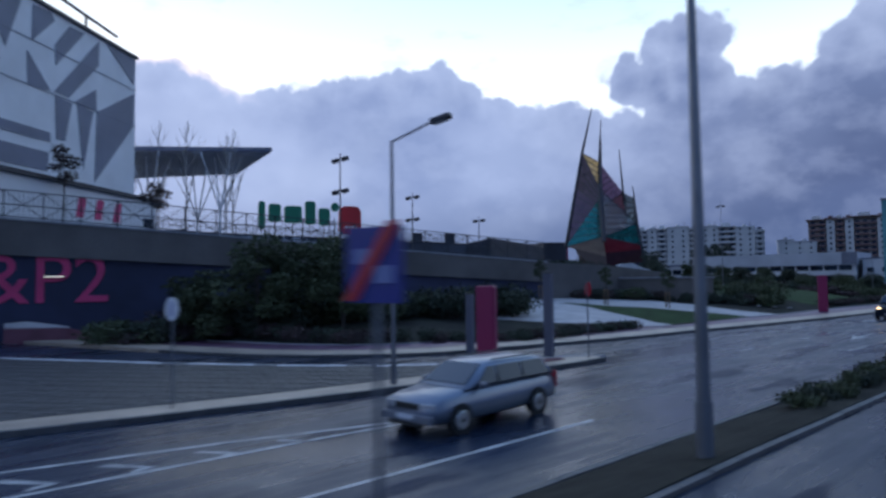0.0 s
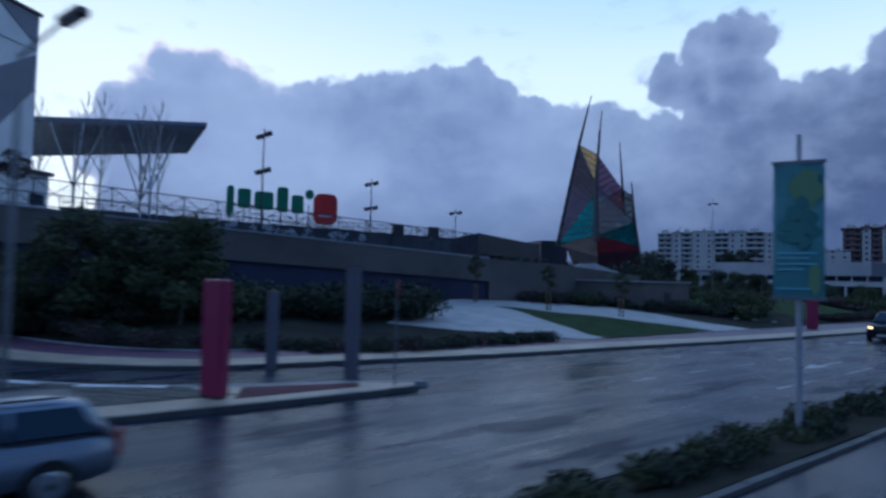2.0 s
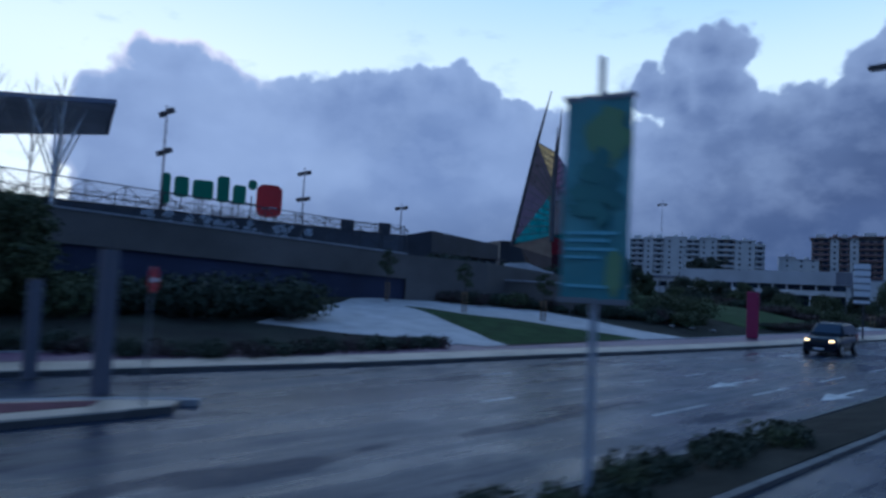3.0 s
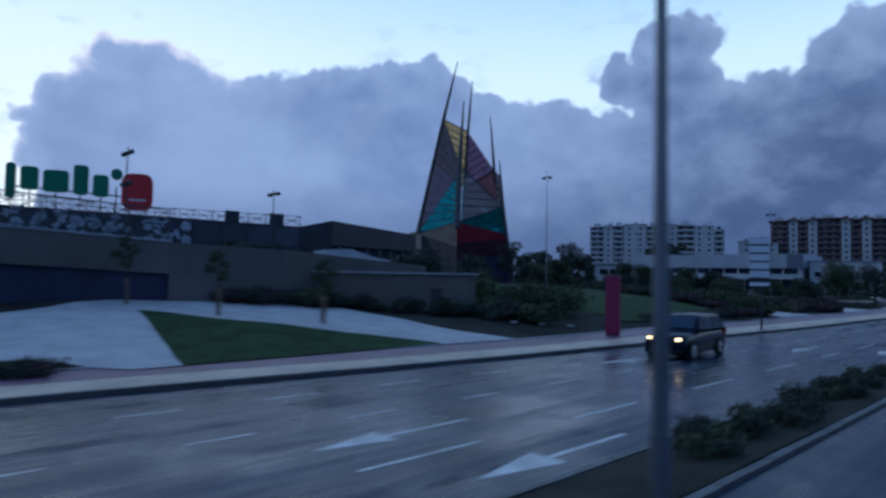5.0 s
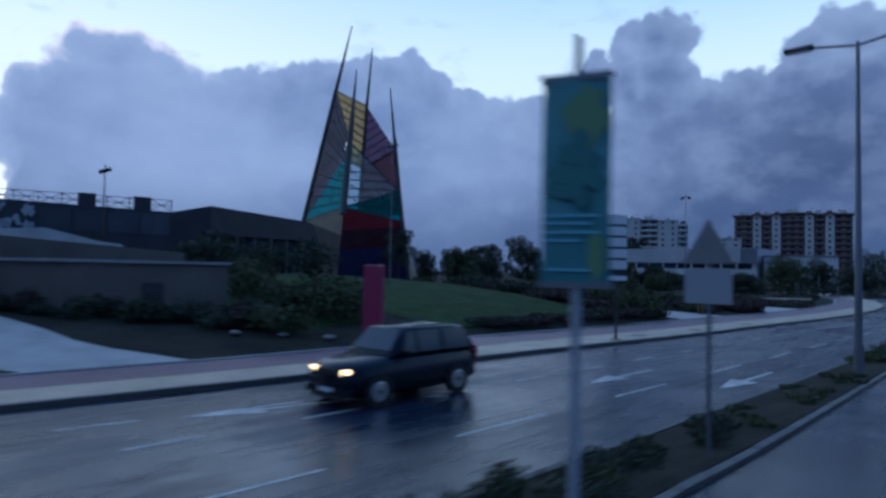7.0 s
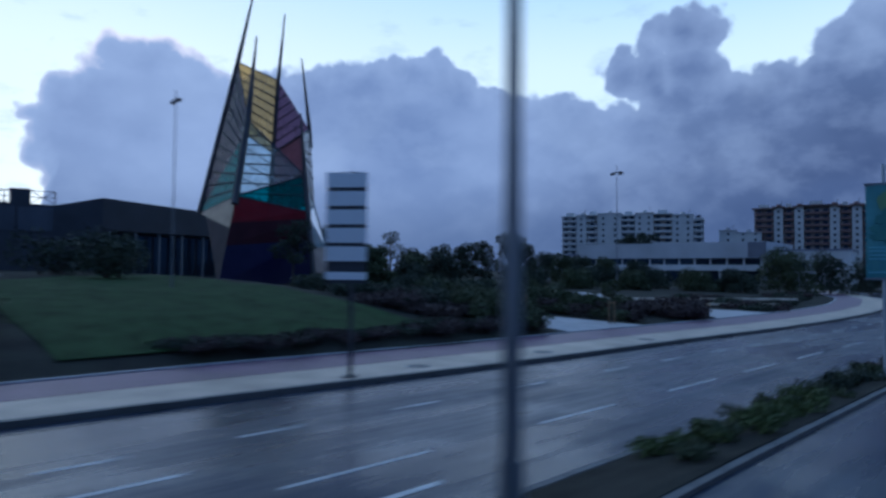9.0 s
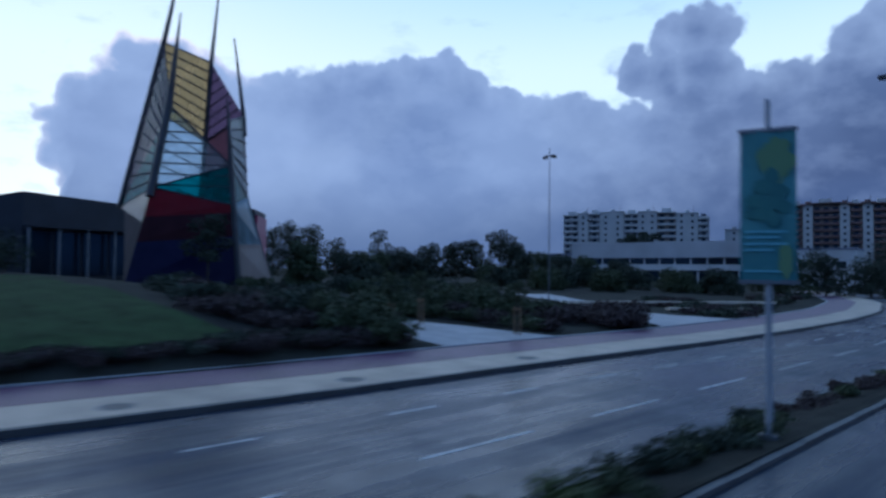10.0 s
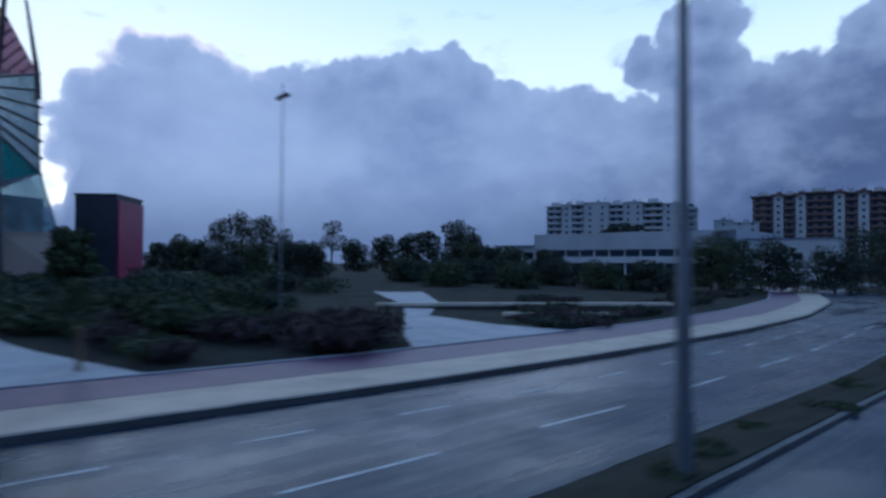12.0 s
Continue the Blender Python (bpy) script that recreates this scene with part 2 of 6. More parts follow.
def wet_road():
    """Dark wet asphalt: tracks and runs of water along the road, patches of film, coarse grain."""
    m = bpy.data.materials.new("wet_asphalt")
    m.use_nodes = True
    nt = m.node_tree
    b = nt.nodes["Principled BSDF"]
    tcx = nt.nodes.new("ShaderNodeTexCoord")

    def nz(scale, detail, s=1.0, rough=0.55):
        mp, n = nt.nodes.new("ShaderNodeMapping"), nt.nodes.new("ShaderNodeTexNoise")
        mp.inputs["Scale"].default_value = scale
        nt.links.new(tcx.outputs["Object"], mp.inputs[0])
        nt.links.new(mp.outputs[0], n.inputs["Vector"])
        n.inputs["Scale"].default_value, n.inputs["Detail"].default_value, n.inputs["Roughness"].default_value = s, detail, rough
        return n.outputs["Fac"]

    def rng_(v, a, bb, c0, c1):
        r = nt.nodes.new("ShaderNodeMapRange")
        nt.links.new(v, r.inputs[0])
        for i, q in enumerate((a, bb, c0, c1)):
            r.inputs[i + 1].default_value = q
        return r.outputs[0]

    def calc(op, a, c):
        n = nt.nodes.new("ShaderNodeMath")
        n.operation = op
        nt.links.new(a, n.inputs[0])
        nt.links.new(c, n.inputs[1])
        return n.outputs[0]

    def mixc(f, a, c):
        n = nt.nodes.new("ShaderNodeMix")
        n.data_type = "RGBA"
        nt.links.new(f, n.inputs[0])
        for sock, v in ((n.inputs[6], a), (n.inputs[7], c)):
            if isinstance(v, tuple):
                sock.default_value = (*v, 1)
            else:
                nt.links.new(v, sock)
        return n.outputs[2]

    tracks, runs = nz((1.1, 0.045, 1), 5), nz((3.5, 0.16, 1), 4)
    film, grain = nz((0.30, 0.12, 1), 6, rough=0.62), nz((60, 60, 60), 3)
    c = mixc(rng_(tracks, 0.36, 0.64, 0, 1), (0.008, 0.016, 0.036), (0.016, 0.027, 0.056))
    c = mixc(rng_(film, 0.40, 0.62, 0, 0.7), c, (0.010, 0.015, 0.028))
    c = mixc(rng_(grain, 0.40, 0.75, 0, 0.5), c, (0.034, 0.040, 0.058))
    nt.links.new(c, b.inputs["Base Color"])
    pools = nz((0.42, 0.42, 1), 5, rough=0.6)
    r = calc("ADD", rng_(tracks, 0.34, 0.66, 0.10, 0.24), rng_(runs, 0.34, 0.66, 0.0, 0.12))
    nt.links.new(calc("ADD", calc("ADD", r, rng_(film, 0.40, 0.60, 0.16, -0.02)), rng_(pools, 0.50, 0.64, 0.0, -0.05)), b.inputs["Roughness"])
    gloss = calc("ADD", rng_(film, 0.36, 0.64, 0.18, 0.32), rng_(pools, 0.50, 0.64, 0.0, 0.18))
    streaks = nz((0.85, 0.20, 1), 4, rough=0.5)                          # edges of the running water, seen dark
    where = nt.nodes.new("ShaderNodeSeparateXYZ")
    nt.links.new(tcx.outputs["Object"], where.inputs[0])
    streaks = calc("MAXIMUM", rng_(streaks, 0.57, 0.63, 1.0, 0.20), rng_(where.outputs[1], 36, 66, 0.20, 0.72))   # the water runs off by the bend
    wander = calc("ADD", where.outputs[0], rng_(nz((0.5, 0.06, 1), 3), 0.3, 0.7, -0.35, 0.35))
    worn = rng_(wander, -9.0, -8.4, 1.0, 0.70)                           # the drier lane beside the reservation
    nt.links.new(calc("MULTIPLY", calc("MULTIPLY", gloss, streaks), worn), b.inputs["Specular IOR Level"])
    b.inputs["Specular Tint"].default_value = (0.50, 0.77, 1.0, 1)
    bn = nt.nodes.new("ShaderNodeBump")
    bn.inputs["Strength"].default_value, bn.inputs["Distance"].default_value = 0.14, 0.02
    nt.links.new(calc("ADD", nz((55, 55, 55), 4), runs), bn.inputs["Height"])
    nt.links.new(bn.outputs[0], b.inputs["Normal"])
    MATS["wet_asphalt"] = m
    return m


ASPHALT = wet_road()
PAINT = mat("road_paint", (0.42, 0.42, 0.42), rough=0.45, vary=0.45, scale=9, bump=0.1)
# kerb base darkened throughout: shade of the upright road face put into the colour
DARKKERB = mat("dark_kerb", (0.085, 0.085, 0.09), rough=0.6, vary=0.3, scale=10, bump=0.3, by_object=0.5)
PALEKERB = mat("pale_kerb", (0.34, 0.34, 0.36), rough=0.6, vary=0.2, scale=10, bump=0.3, by_object=0.3)
PAVING = mat("pale_paving", (0.37, 0.285, 0.215), rough=0.5, vary=0.28, scale=5, bump=0.25, bump_scale=30)
CYCLE = mat("red_cycleway", (0.115, 0.050, 0.090), rough=0.5, vary=0.25, scale=5, bump=0.2)
GRAVEL = mat("white_gravel", (0.40, 0.370, 0.362), rough=0.8, vary=0.16, scale=7, bump=0.5, bump_scale=60)
LAWN = mat("lawn", (0.030, 0.056, 0.020), rough=0.9, vary=0.35, scale=8, bump=0.8, bump_scale=90, spec=0.1)
SOIL = mat("soil_and_weeds", (0.040, 0.036, 0.033), rough=0.95, vary=0.45, scale=4, bump=0.8, bump_scale=25, second=(0.044, 0.046, 0.034), spec=0.1)
BED = mat("median_soil", (0.030, 0.028, 0.022), rough=0.95, vary=0.4, scale=9, bump=0.7, bump_scale=30, spec=0.15)
COBBLE = mat("dark_setts", (0.048, 0.047, 0.050), rough=0.55, vary=0.35, scale=7, bump=0.4, by_object=0.6)
CONCRETE = mat("weathered_concrete", (0.125, 0.110, 0.102), rough=0.8, vary=0.28, scale=2.2, bump=0.3, bump_scale=12)
NAVY = mat("navy_painted_wall", (0.028, 0.033, 0.075), rough=0.7, vary=0.35, scale=2, bump=0.2)
PINK = mat("pink_wall_paint", (0.62, 0.05, 0.16), rough=0.6, vary=0.15, scale=5)
WHITE = mat("white_paint", (0.72, 0.72, 0.74), rough=0.5, vary=0.08, scale=3)
GREYPAINT = mat("grey_paint", (0.17, 0.18, 0.24), rough=0.5, vary=0.12, scale=3)
STEEL = mat("galvanised_steel", (0.19, 0.20, 0.22), rough=0.45, metal=0.7, vary=0.2, scale=6)
DARKSTEEL = mat("dark_steel", (0.045, 0.045, 0.055), rough=0.5, metal=0.3, vary=0.25, scale=6)
TOTEM = mat("magenta_panel", (0.25, 0.012, 0.070), rough=0.4, vary=0.12, scale=3)
DARKWALL = mat("dark_cladding", (0.035, 0.036, 0.048), rough=0.55, vary=0.3, scale=2)
BARK = mat("bark", (0.075, 0.060, 0.048), rough=0.9, vary=0.35, scale=10, bump=0.6)
PALEBARK = mat("pale_bark", (0.30, 0.28, 0.26), rough=0.9, vary=0.3, scale=10, bump=0.4)
LEAF = mat("dark_leaves", (0.050, 0.062, 0.042), rough=0.7, vary=0.45, scale=3, by_object=0.4, spec=0.2)
LEAF2 = mat("olive_leaves", (0.070, 0.084, 0.042), rough=0.7, vary=0.45, scale=3, by_object=0.4, spec=0.2)
LEAF3 = mat("fresh_leaves", (0.080, 0.105, 0.036), rough=0.7, vary=0.4, scale=3, by_object=0.3, spec=0.2)
LEAF4 = mat("russet_leaves", (0.072, 0.050, 0.048), rough=0.7, vary=0.45, scale=3, by_object=0.3, spec=0.2)
WOOD = mat("stake_wood", (0.20, 0.13, 0.075), rough=0.8, vary=0.3, scale=14, bump=0.3)
RENDERW = mat("cream_render", (0.52, 0.51, 0.50), rough=0.8, vary=0.12, scale=1.2)
# brick red with distance haze painted in as a muted colour
RENDERR = mat("hazed_red_render", (0.18, 0.105, 0.095), rough=0.8, vary=0.2, scale=1.2)
WINDOW = mat("dark_window_glass", (0.014, 0.020, 0.030), rough=0.10, vary=0.2, scale=2, spec=0.55)
BLACK = mat("black_rubber", (0.012, 0.012, 0.013), rough=0.7, vary=0.2, scale=10)
SILVER = mat("silver_car_paint", (0.17, 0.195, 0.245), rough=0.28, metal=0.55, vary=0.06, scale=3)
BLACKCAR = mat("black_car_paint", (0.008, 0.010, 0.016), rough=0.22, spec=0.25, metal=0.0, vary=0.1, scale=3)
for coated in (WINDOW, BLACKCAR):
    coated.node_tree.nodes["Principled BSDF"].inputs["Specular Tint"].default_value = (0.45, 0.70, 1.0, 1)
CHROME = mat("alloy", (0.45, 0.46, 0.48), rough=0.3, metal=0.9, vary=0.1, scale=8)
LAMPGLASS = mat("lamp_glass", (0.35, 0.36, 0.38), rough=0.12, vary=0.1, scale=6, spec=0.9)
HEADLIGHT = glow("lit_headlight", (1.0, 0.66, 0.32), 4.0)
STRIP = glow("lit_strip", (1.0, 0.93, 0.80), 0.5)
G_CLEAR = sheet_glass("clear_sheet", (0.82, 0.91, 0.93), 0.80)
G_TEAL = sheet_glass("teal_sheet", (0.10, 0.54, 0.55), 0.76)
G_BROWN = sheet_glass("plum_sheet", (0.44, 0.34, 0.42), 0.74)
G_SAIL = sheet_glass("violet_sheet", (0.34, 0.27, 0.40), 0.62, 0.2, 1.35)
G_YELLOW = sheet_glass("amber_sheet", (0.86, 0.70, 0.44), 0.70)
G_TAN = sheet_glass("tan_sheet", (0.42, 0.32, 0.27), 0.40, 0.2, 1.28)
G_RUST = sheet_glass("rust_sheet", (0.42, 0.27, 0.30), 0.60)
G_RED = sheet_glass("red_sheet", (0.42, 0.050, 0.080), 0.28)
BASE = mat("base_render", (0.075, 0.055, 0.052), rough=1.0, vary=0.3, scale=2)
SKIRT = mat("skirt_panel", (0.17, 0.125, 0.115), rough=0.55, vary=0.3, scale=2)
G_PALE = sheet_glass("pale_sheet", (0.50, 0.62, 0.70), 0.60, 0.3, 1.03)
G_NAVY = sheet_glass("indigo_sheet", (0.05, 0.045, 0.15), 0.10)
G_PLUM = sheet_glass("maroon_sheet", (0.13, 0.035, 0.055), 0.15)


# ---------------- small building kit ----------------
def mesh_of(bm, name="mesh"):
    me = bpy.data.meshes.new(name)
    bm.normal_update()
    bm.to_mesh(me)
    bm.free()
    return me


def part(name, bm, material, parent=None, label="", smooth=False):
    """One mesh object from a bmesh or a mesh, under its thing."""
    me = mesh_of(bm, name) if isinstance(bm, bmesh.types.BMesh) else bm
    if material is not None and not me.materials:
        me.materials.append(material)
    if smooth:
        me.polygons.foreach_set("use_smooth", [True] * len(me.polygons))
    ob = new(name, me)
    ob.parent = parent
    return tagged(ob, label)


def thing(name, m, label, category, group="", kind=""):
    ob = new(name)
    ob.empty_display_size = 0.2
    ob.matrix_basis = m
    return tagged(ob, label, category, group, kind)


def setting(name, bm, material, label, category):
    ob = part(name, bm, material)
    return tagged(ob, label, category, kind="structure")


def box(x0, x1, y0, y1, z0, z1, bevel=0.0, bm=None):
    own = bm is None
    bm = bm or bmesh.new()
    vs = [bm.verts.new((x, y, z)) for z in (z0, z1) for x, y in ((x0, y0), (x1, y0), (x1, y1), (x0, y1))]
    fs = [bm.faces.new([vs[i] for i in q]) for q in ((3, 2, 1, 0), (4, 5, 6, 7), (0, 1, 5, 4), (1, 2, 6, 5), (2, 3, 7, 6), (3, 0, 4, 7))]
    if bevel and own:
        bmesh.ops.bevel(bm, geom=bm.edges[:], offset=bevel, segments=2, affect="EDGES", profile=0.6)
    return bm


def rod(a, b, r0, r1=None, n=8, bm=None):
    """A tapered round bar from a to b."""
    bm = bm or bmesh.new()
    a, b = Vector(a), Vector(b)
    r1 = r0 if r1 is None else r1
    q = (b - a).to_track_quat("Z", "Y")
    rings = [[bm.verts.new(p + q @ Vector((r * math.cos(k * math.tau / n), r * math.sin(k * math.tau / n), 0))) for k in range(n)]
             for p, r in ((a, r0), (b, r1))]
    for k in range(n):
        bm.faces.new((rings[0][k], rings[0][(k + 1) % n], rings[1][(k + 1) % n], rings[1][k]))
    bm.faces.new(rings[0][::-1])
    bm.faces.new(rings[1])
    return bm


def prism(poly, z0, z1, bm=None):
    """An upright prism over a ground polygon; z may be a function of (x, y)."""
    bm = bm or bmesh.new()
    f0 = z0 if callable(z0) else (lambda x, y: z0)
    f1 = z1 if callable(z1) else (lambda x, y: z1)
    area = sum(poly[i][0] * poly[(i + 1) % len(poly)][1] - poly[(i + 1) % len(poly)][0] * poly[i][1] for i in range(len(poly)))
    poly = poly if area > 0 else poly[::-1]
    lo = [bm.verts.new((x, y, f0(x, y))) for x, y in poly]
    hi = [bm.verts.new((x, y, f1(x, y))) for x, y in poly]
    n = len(poly)
    bm.faces.new(hi)
    bm.faces.new(lo[::-1])
    for i in range(n):
        bm.faces.new((lo[i], lo[(i + 1) % n], hi[(i + 1) % n], hi[i]))
    return bm


def slab(corners, thick, bm=None):
    """A thin plate over a 3D polygon, given thickness along its normal."""
    bm = bm or bmesh.new()
    c = [Vector(p) for p in corners]
    nrm = Vector((0, 0, 0))
    for i in range(len(c)):
        nrm += c[i].cross(c[(i + 1) % len(c)])
    nrm = nrm.normalized() * thick / 2
    hi = [bm.verts.new(p + nrm) for p in c]
    lo = [bm.verts.new(p - nrm) for p in c]
    n = len(c)
    bm.faces.new(hi)
    bm.faces.new(lo[::-1])
    for i in range(n):
        bm.faces.new((lo[i], lo[(i + 1) % n], hi[(i + 1) % n], hi[i]))
    return bm


def lerp(a, b, t):
    return tuple(p + (q - p) * t for p, q in zip(a, b))


def along(line, d):
    """A point at d metres along a polyline, and its direction."""
    for (a, b) in zip(line, line[1:]):
        L = math.dist(a, b)
        if d <= L or b == line[-1]:
            t = d / L
            return (a[0] + (b[0] - a[0]) * t, a[1] + (b[1] - a[1]) * t), ((b[0] - a[0]) / L, (b[1] - a[1]) / L)
        d -= L


def length(line):
    return sum(math.dist(a, b) for a, b in zip(line, line[1:]))


def smooth_line(line, step=1.0):
    """The polyline resampled with rounded corners."""
    L = length(line)
    n = max(2, int(L / step))
    raw = [along(line, L * i / n)[0] for i in range(n + 1)]
    for _ in range(6):
        raw = [raw[0]] + [tuple((a[k] + 2 * b[k] + c[k]) / 4 for k in (0, 1)) for a, b, c in zip(raw, raw[1:], raw[2:])] + [raw[-1]]
    return raw


def offset(line, d):
    """The polyline moved d metres to its left."""
    out = []
    for i, p in enumerate(line):
        a, b = line[max(0, i - 1)], line[min(len(line) - 1, i + 1)]
        L = math.dist(a, b) or 1
        out.append((p[0] - (b[1] - a[1]) / L * d, p[1] + (b[0] - a[0]) / L * d))
    return out


def ribbon(left, right, z0, z1):
    """A solid strip between two polylines of equal length."""
    bm = bmesh.new()
    rows = []
    for (a, b) in zip(left, right):
        rows.append([bm.verts.new((*a, z1)), bm.verts.new((*b, z1)), bm.verts.new((*b, z0)), bm.verts.new((*a, z0))])
    for r, s in zip(rows, rows[1:]):
        for k in range(4):
            bm.faces.new((r[k], r[(k + 1) % 4], s[(k + 1) % 4], s[k]))
    bm.faces.new(rows[0][::-1])
    bm.faces.new(rows[-1])
    bmesh.ops.recalc_face_normals(bm, faces=bm.faces[:])
    return bm


def leaf_cloud(blobs, count, size, seed, flat=0.5):
    """Many small leaf blades scattered in and over round clumps (x, y, z, rx, ry, rz)."""
    rng = np.random.default_rng(seed)
    w = np.array([b[3] * b[4] + b[4] * b[5] + b[3] * b[5] for b in blobs])
    pick = rng.choice(len(blobs), count, p=w / w.sum())
    B = np.array(blobs)[pick]
    d = rng.normal(size=(count, 3))
    d /= np.linalg.norm(d, axis=1)[:, None]
    lump = 1 + 0.22 * np.sin(d[:, 0] * 5 + pick) * np.sin(d[:, 1] * 6 + 1.7 * pick) + 0.15 * np.sin(d[:, 2] * 9 + pick)
    r = (rng.uniform(0.55, 1.0, count) ** 0.6) * lump
    c = B[:, :3] + d * B[:, 3:] * r[:, None]
    u = rng.normal(size=(count, 3))
    u /= np.linalg.norm(u, axis=1)[:, None]
    v = np.cross(u, d + 0.4 * rng.normal(size=(count, 3)))
    v /= np.linalg.norm(v, axis=1)[:, None] + 1e-9
    s = size * rng.uniform(0.6, 1.4, count)[:, None]
    q = np.stack([c - u * s, c + v * s * flat, c + u * s, c - v * s * flat], 1).reshape(-1, 3)
    me = bpy.data.meshes.new("leaves")
    me.from_pydata(q.tolist(), [], np.arange(count * 4).reshape(-1, 4).tolist())
    return me


# ---------------- the ground plan ----------------
# far kerb line: along the slip road, then along the main carriageway and away round the bend
FAR = smooth_line([(-75, -4), (-41.2, 8.6), (-32.8, 11.2), (-27.4, 13.2), (-24.2, 15.4), (-21.4, 18.6), (-20.1, 26), (-19.0, 31.5), (-18.4, 38), (-17.2, 47),
                   (-16.35, 55), (-15.8, 62), (-15.2, 71), (-14.6, 78), (-14.2, 84), (-13.85, 95), (-13.25, 105), (-13.1, 114), (-13.5, 126), (-14.8, 139),
                   (-19, 158), (-28, 182), (-45, 212), (-75, 250)], 1.0)
FARNP = np.array(FAR)
MED_L = [(-6.7, -60), (-6.45, 10), (-6.1, 45), (-5.9, 75), (-5.8, 100), (-6.1, 115), (-7.6, 135), (-12, 158), (-21, 184), (-39, 216)]
MED_R = [(-4.5, -60), (-4.35, 10), (-3.75, 40), (-3.6, 60), (-3.85, 75), (-3.85, 100), (-4.1, 115), (-5.6, 135), (-10.0, 158), (-19.0, 184), (-37.0, 217)]
NEAR_Z = 0.36          # the near carriageway lies higher than the far one


def beyond(x, y):
    """Metres behind the far kerb (negative on the road side)."""
    d = np.hypot(FARNP[:, 0] - x, FARNP[:, 1] - y)
    i = int(np.argmin(d))
    a, b = FARNP[max(0, i - 1)], FARNP[min(len(FARNP) - 1, i + 1)]
    side = (b[0] - a[0]) * (y - a[1]) - (b[1] - a[1]) * (x - a[0])
    return float(d[i]) * (1 if side > 0 else -1)


def pale_w(y):
    """Width of the pale pavement along the road."""
    return float(np.interp(y, [30, 58, 74], [2.0, 2.0, 2.5]))


def path_w(y):
    """Width of pavement and cycleway together."""
    return float(np.interp(y, [30, 58, 74], [4.35, 4.35, 5.25]))


def height(x, y):
    """The lie of the land: flat road, banks rising behind the cycleway."""
    d = beyond(x, y) - path_w(y) - 0.05
    if d <= 0:
        return -0.06
    slope = np.interp(y, [0, 34, 42, 54, 58, 66, 74, 84, 90, 94, 104, 112, 150], [0.15, 0.15, 0.17, 0.17, 0.16, 0.20, 0.30, 0.30, 0.16, 0.06, 0.05, 0.03, 0.03])
    cap = np.interp(y, [0, 34, 42, 54, 70, 84, 94, 130], [1.75, 1.75, 2.4, 2.4, 2.6, 2.6, 1.9, 1.2])
    return float(0.16 + cap * (1 - math.exp(-slope * d / cap)) + 0.05 * math.sin(x * 0.9) * math.sin(y * 0.7) * min(1, d / 4))


def spaced(lo, hi, step, far):
    inner = list(np.arange(lo, hi + 0.01, step))
    return [lo - far, lo - far * 0.3, lo - far * 0.06] + inner + [hi + far * 0.06, hi + far * 0.3, hi + far]


gx, gy = spaced(-110, 12, 2.0, 2200), spaced(-30, 190, 2.0, 2200)
gv = [(float(x), float(y), height(x, y) if -111 < x < 13 and -31 < y < 191 else (-0.06 if x > -80 else 0.3)) for y in gy for x in gx]
nx = len(gx)
gf = [(j * nx + i, j * nx + i + 1, (j + 1) * nx + i + 1, (j + 1) * nx + i) for j in range(len(gy) - 1) for i in range(nx - 1)]
gme = bpy.data.meshes.new("ground")
gme.from_pydata(gv, [], gf)
setting("ground", gme, SOIL, "dark soil and weedy banks running to the horizon", "ground")


def draped(poly, lift, step=1.5):
    """A ground polygon cut into a fine mesh and laid on the land."""
    bm = bmesh.new()
    bm.faces.new([bm.verts.new((x, y, 0)) for x, y in poly])
    xs, ys = [p[0] for p in poly], [p[1] for p in poly]
    for axis, lo, hi in ((0, min(xs), max(xs)), (1, min(ys), max(ys))):
        v = lo + step
        while v < hi:
            co, no = [0, 0, 0], [0, 0, 0]
            co[axis], no[axis] = v, 1
            bmesh.ops.bisect_plane(bm, geom=bm.verts[:] + bm.edges[:] + bm.faces[:], plane_co=co, plane_no=no)
            v += step
    bmesh.ops.triangulate(bm, faces=bm.faces[:])
    bm.normal_update()
    if sum(f.normal.z for f in bm.faces) < 0:
        bmesh.ops.reverse_faces(bm, faces=bm.faces[:])
    for v in bm.verts:
        v.co.z = max(height(v.co.x, v.co.y), 0.15) + lift
    return bm


# road: one sheet from the bus side to the far kerb, with the slip road
road_poly = [(6, -60)] + [(6, y) for y in range(-40, 141, 20)] + [(2, 160), (-6, 186), (-22, 222), (-50, 262)] + \
            [(x + 0.05, y) for x, y in FAR[::-1]] + [(-75, -60)]
setting("road", prism(road_poly, -0.4, 0.0), ASPHALT, "wet dark asphalt road with a slip road", "road")
tagged(bpy.data.objects["road"], kind="structure")

# pavement, cycleway and kerb along the far side
def far_off(width, more=0.0):
    """The far kerb line moved back by a width that changes along the road."""
    return [offset(FAR, width(q[1]) + more)[i] for i, q in enumerate(FAR)]


kerb_in, pale_out, red_out = offset(FAR, 0.22), far_off(pale_w), far_off(path_w, -0.1)
pave = setting("pavement", ribbon(pale_out, kerb_in, -0.2, 0.145), PAVING, "pale concrete pavement beside the road", "pavement")
setting("cycleway", ribbon(red_out, far_off(pale_w, 0.004), -0.2, 0.152), CYCLE, "dull red asphalt cycleway beside the pavement", "cycleway")
setting("path_edging", ribbon(far_off(path_w, 0.07), far_off(path_w, -0.096), -0.2, 0.20), PALEKERB, "narrow pale concrete edging strip", "edging")


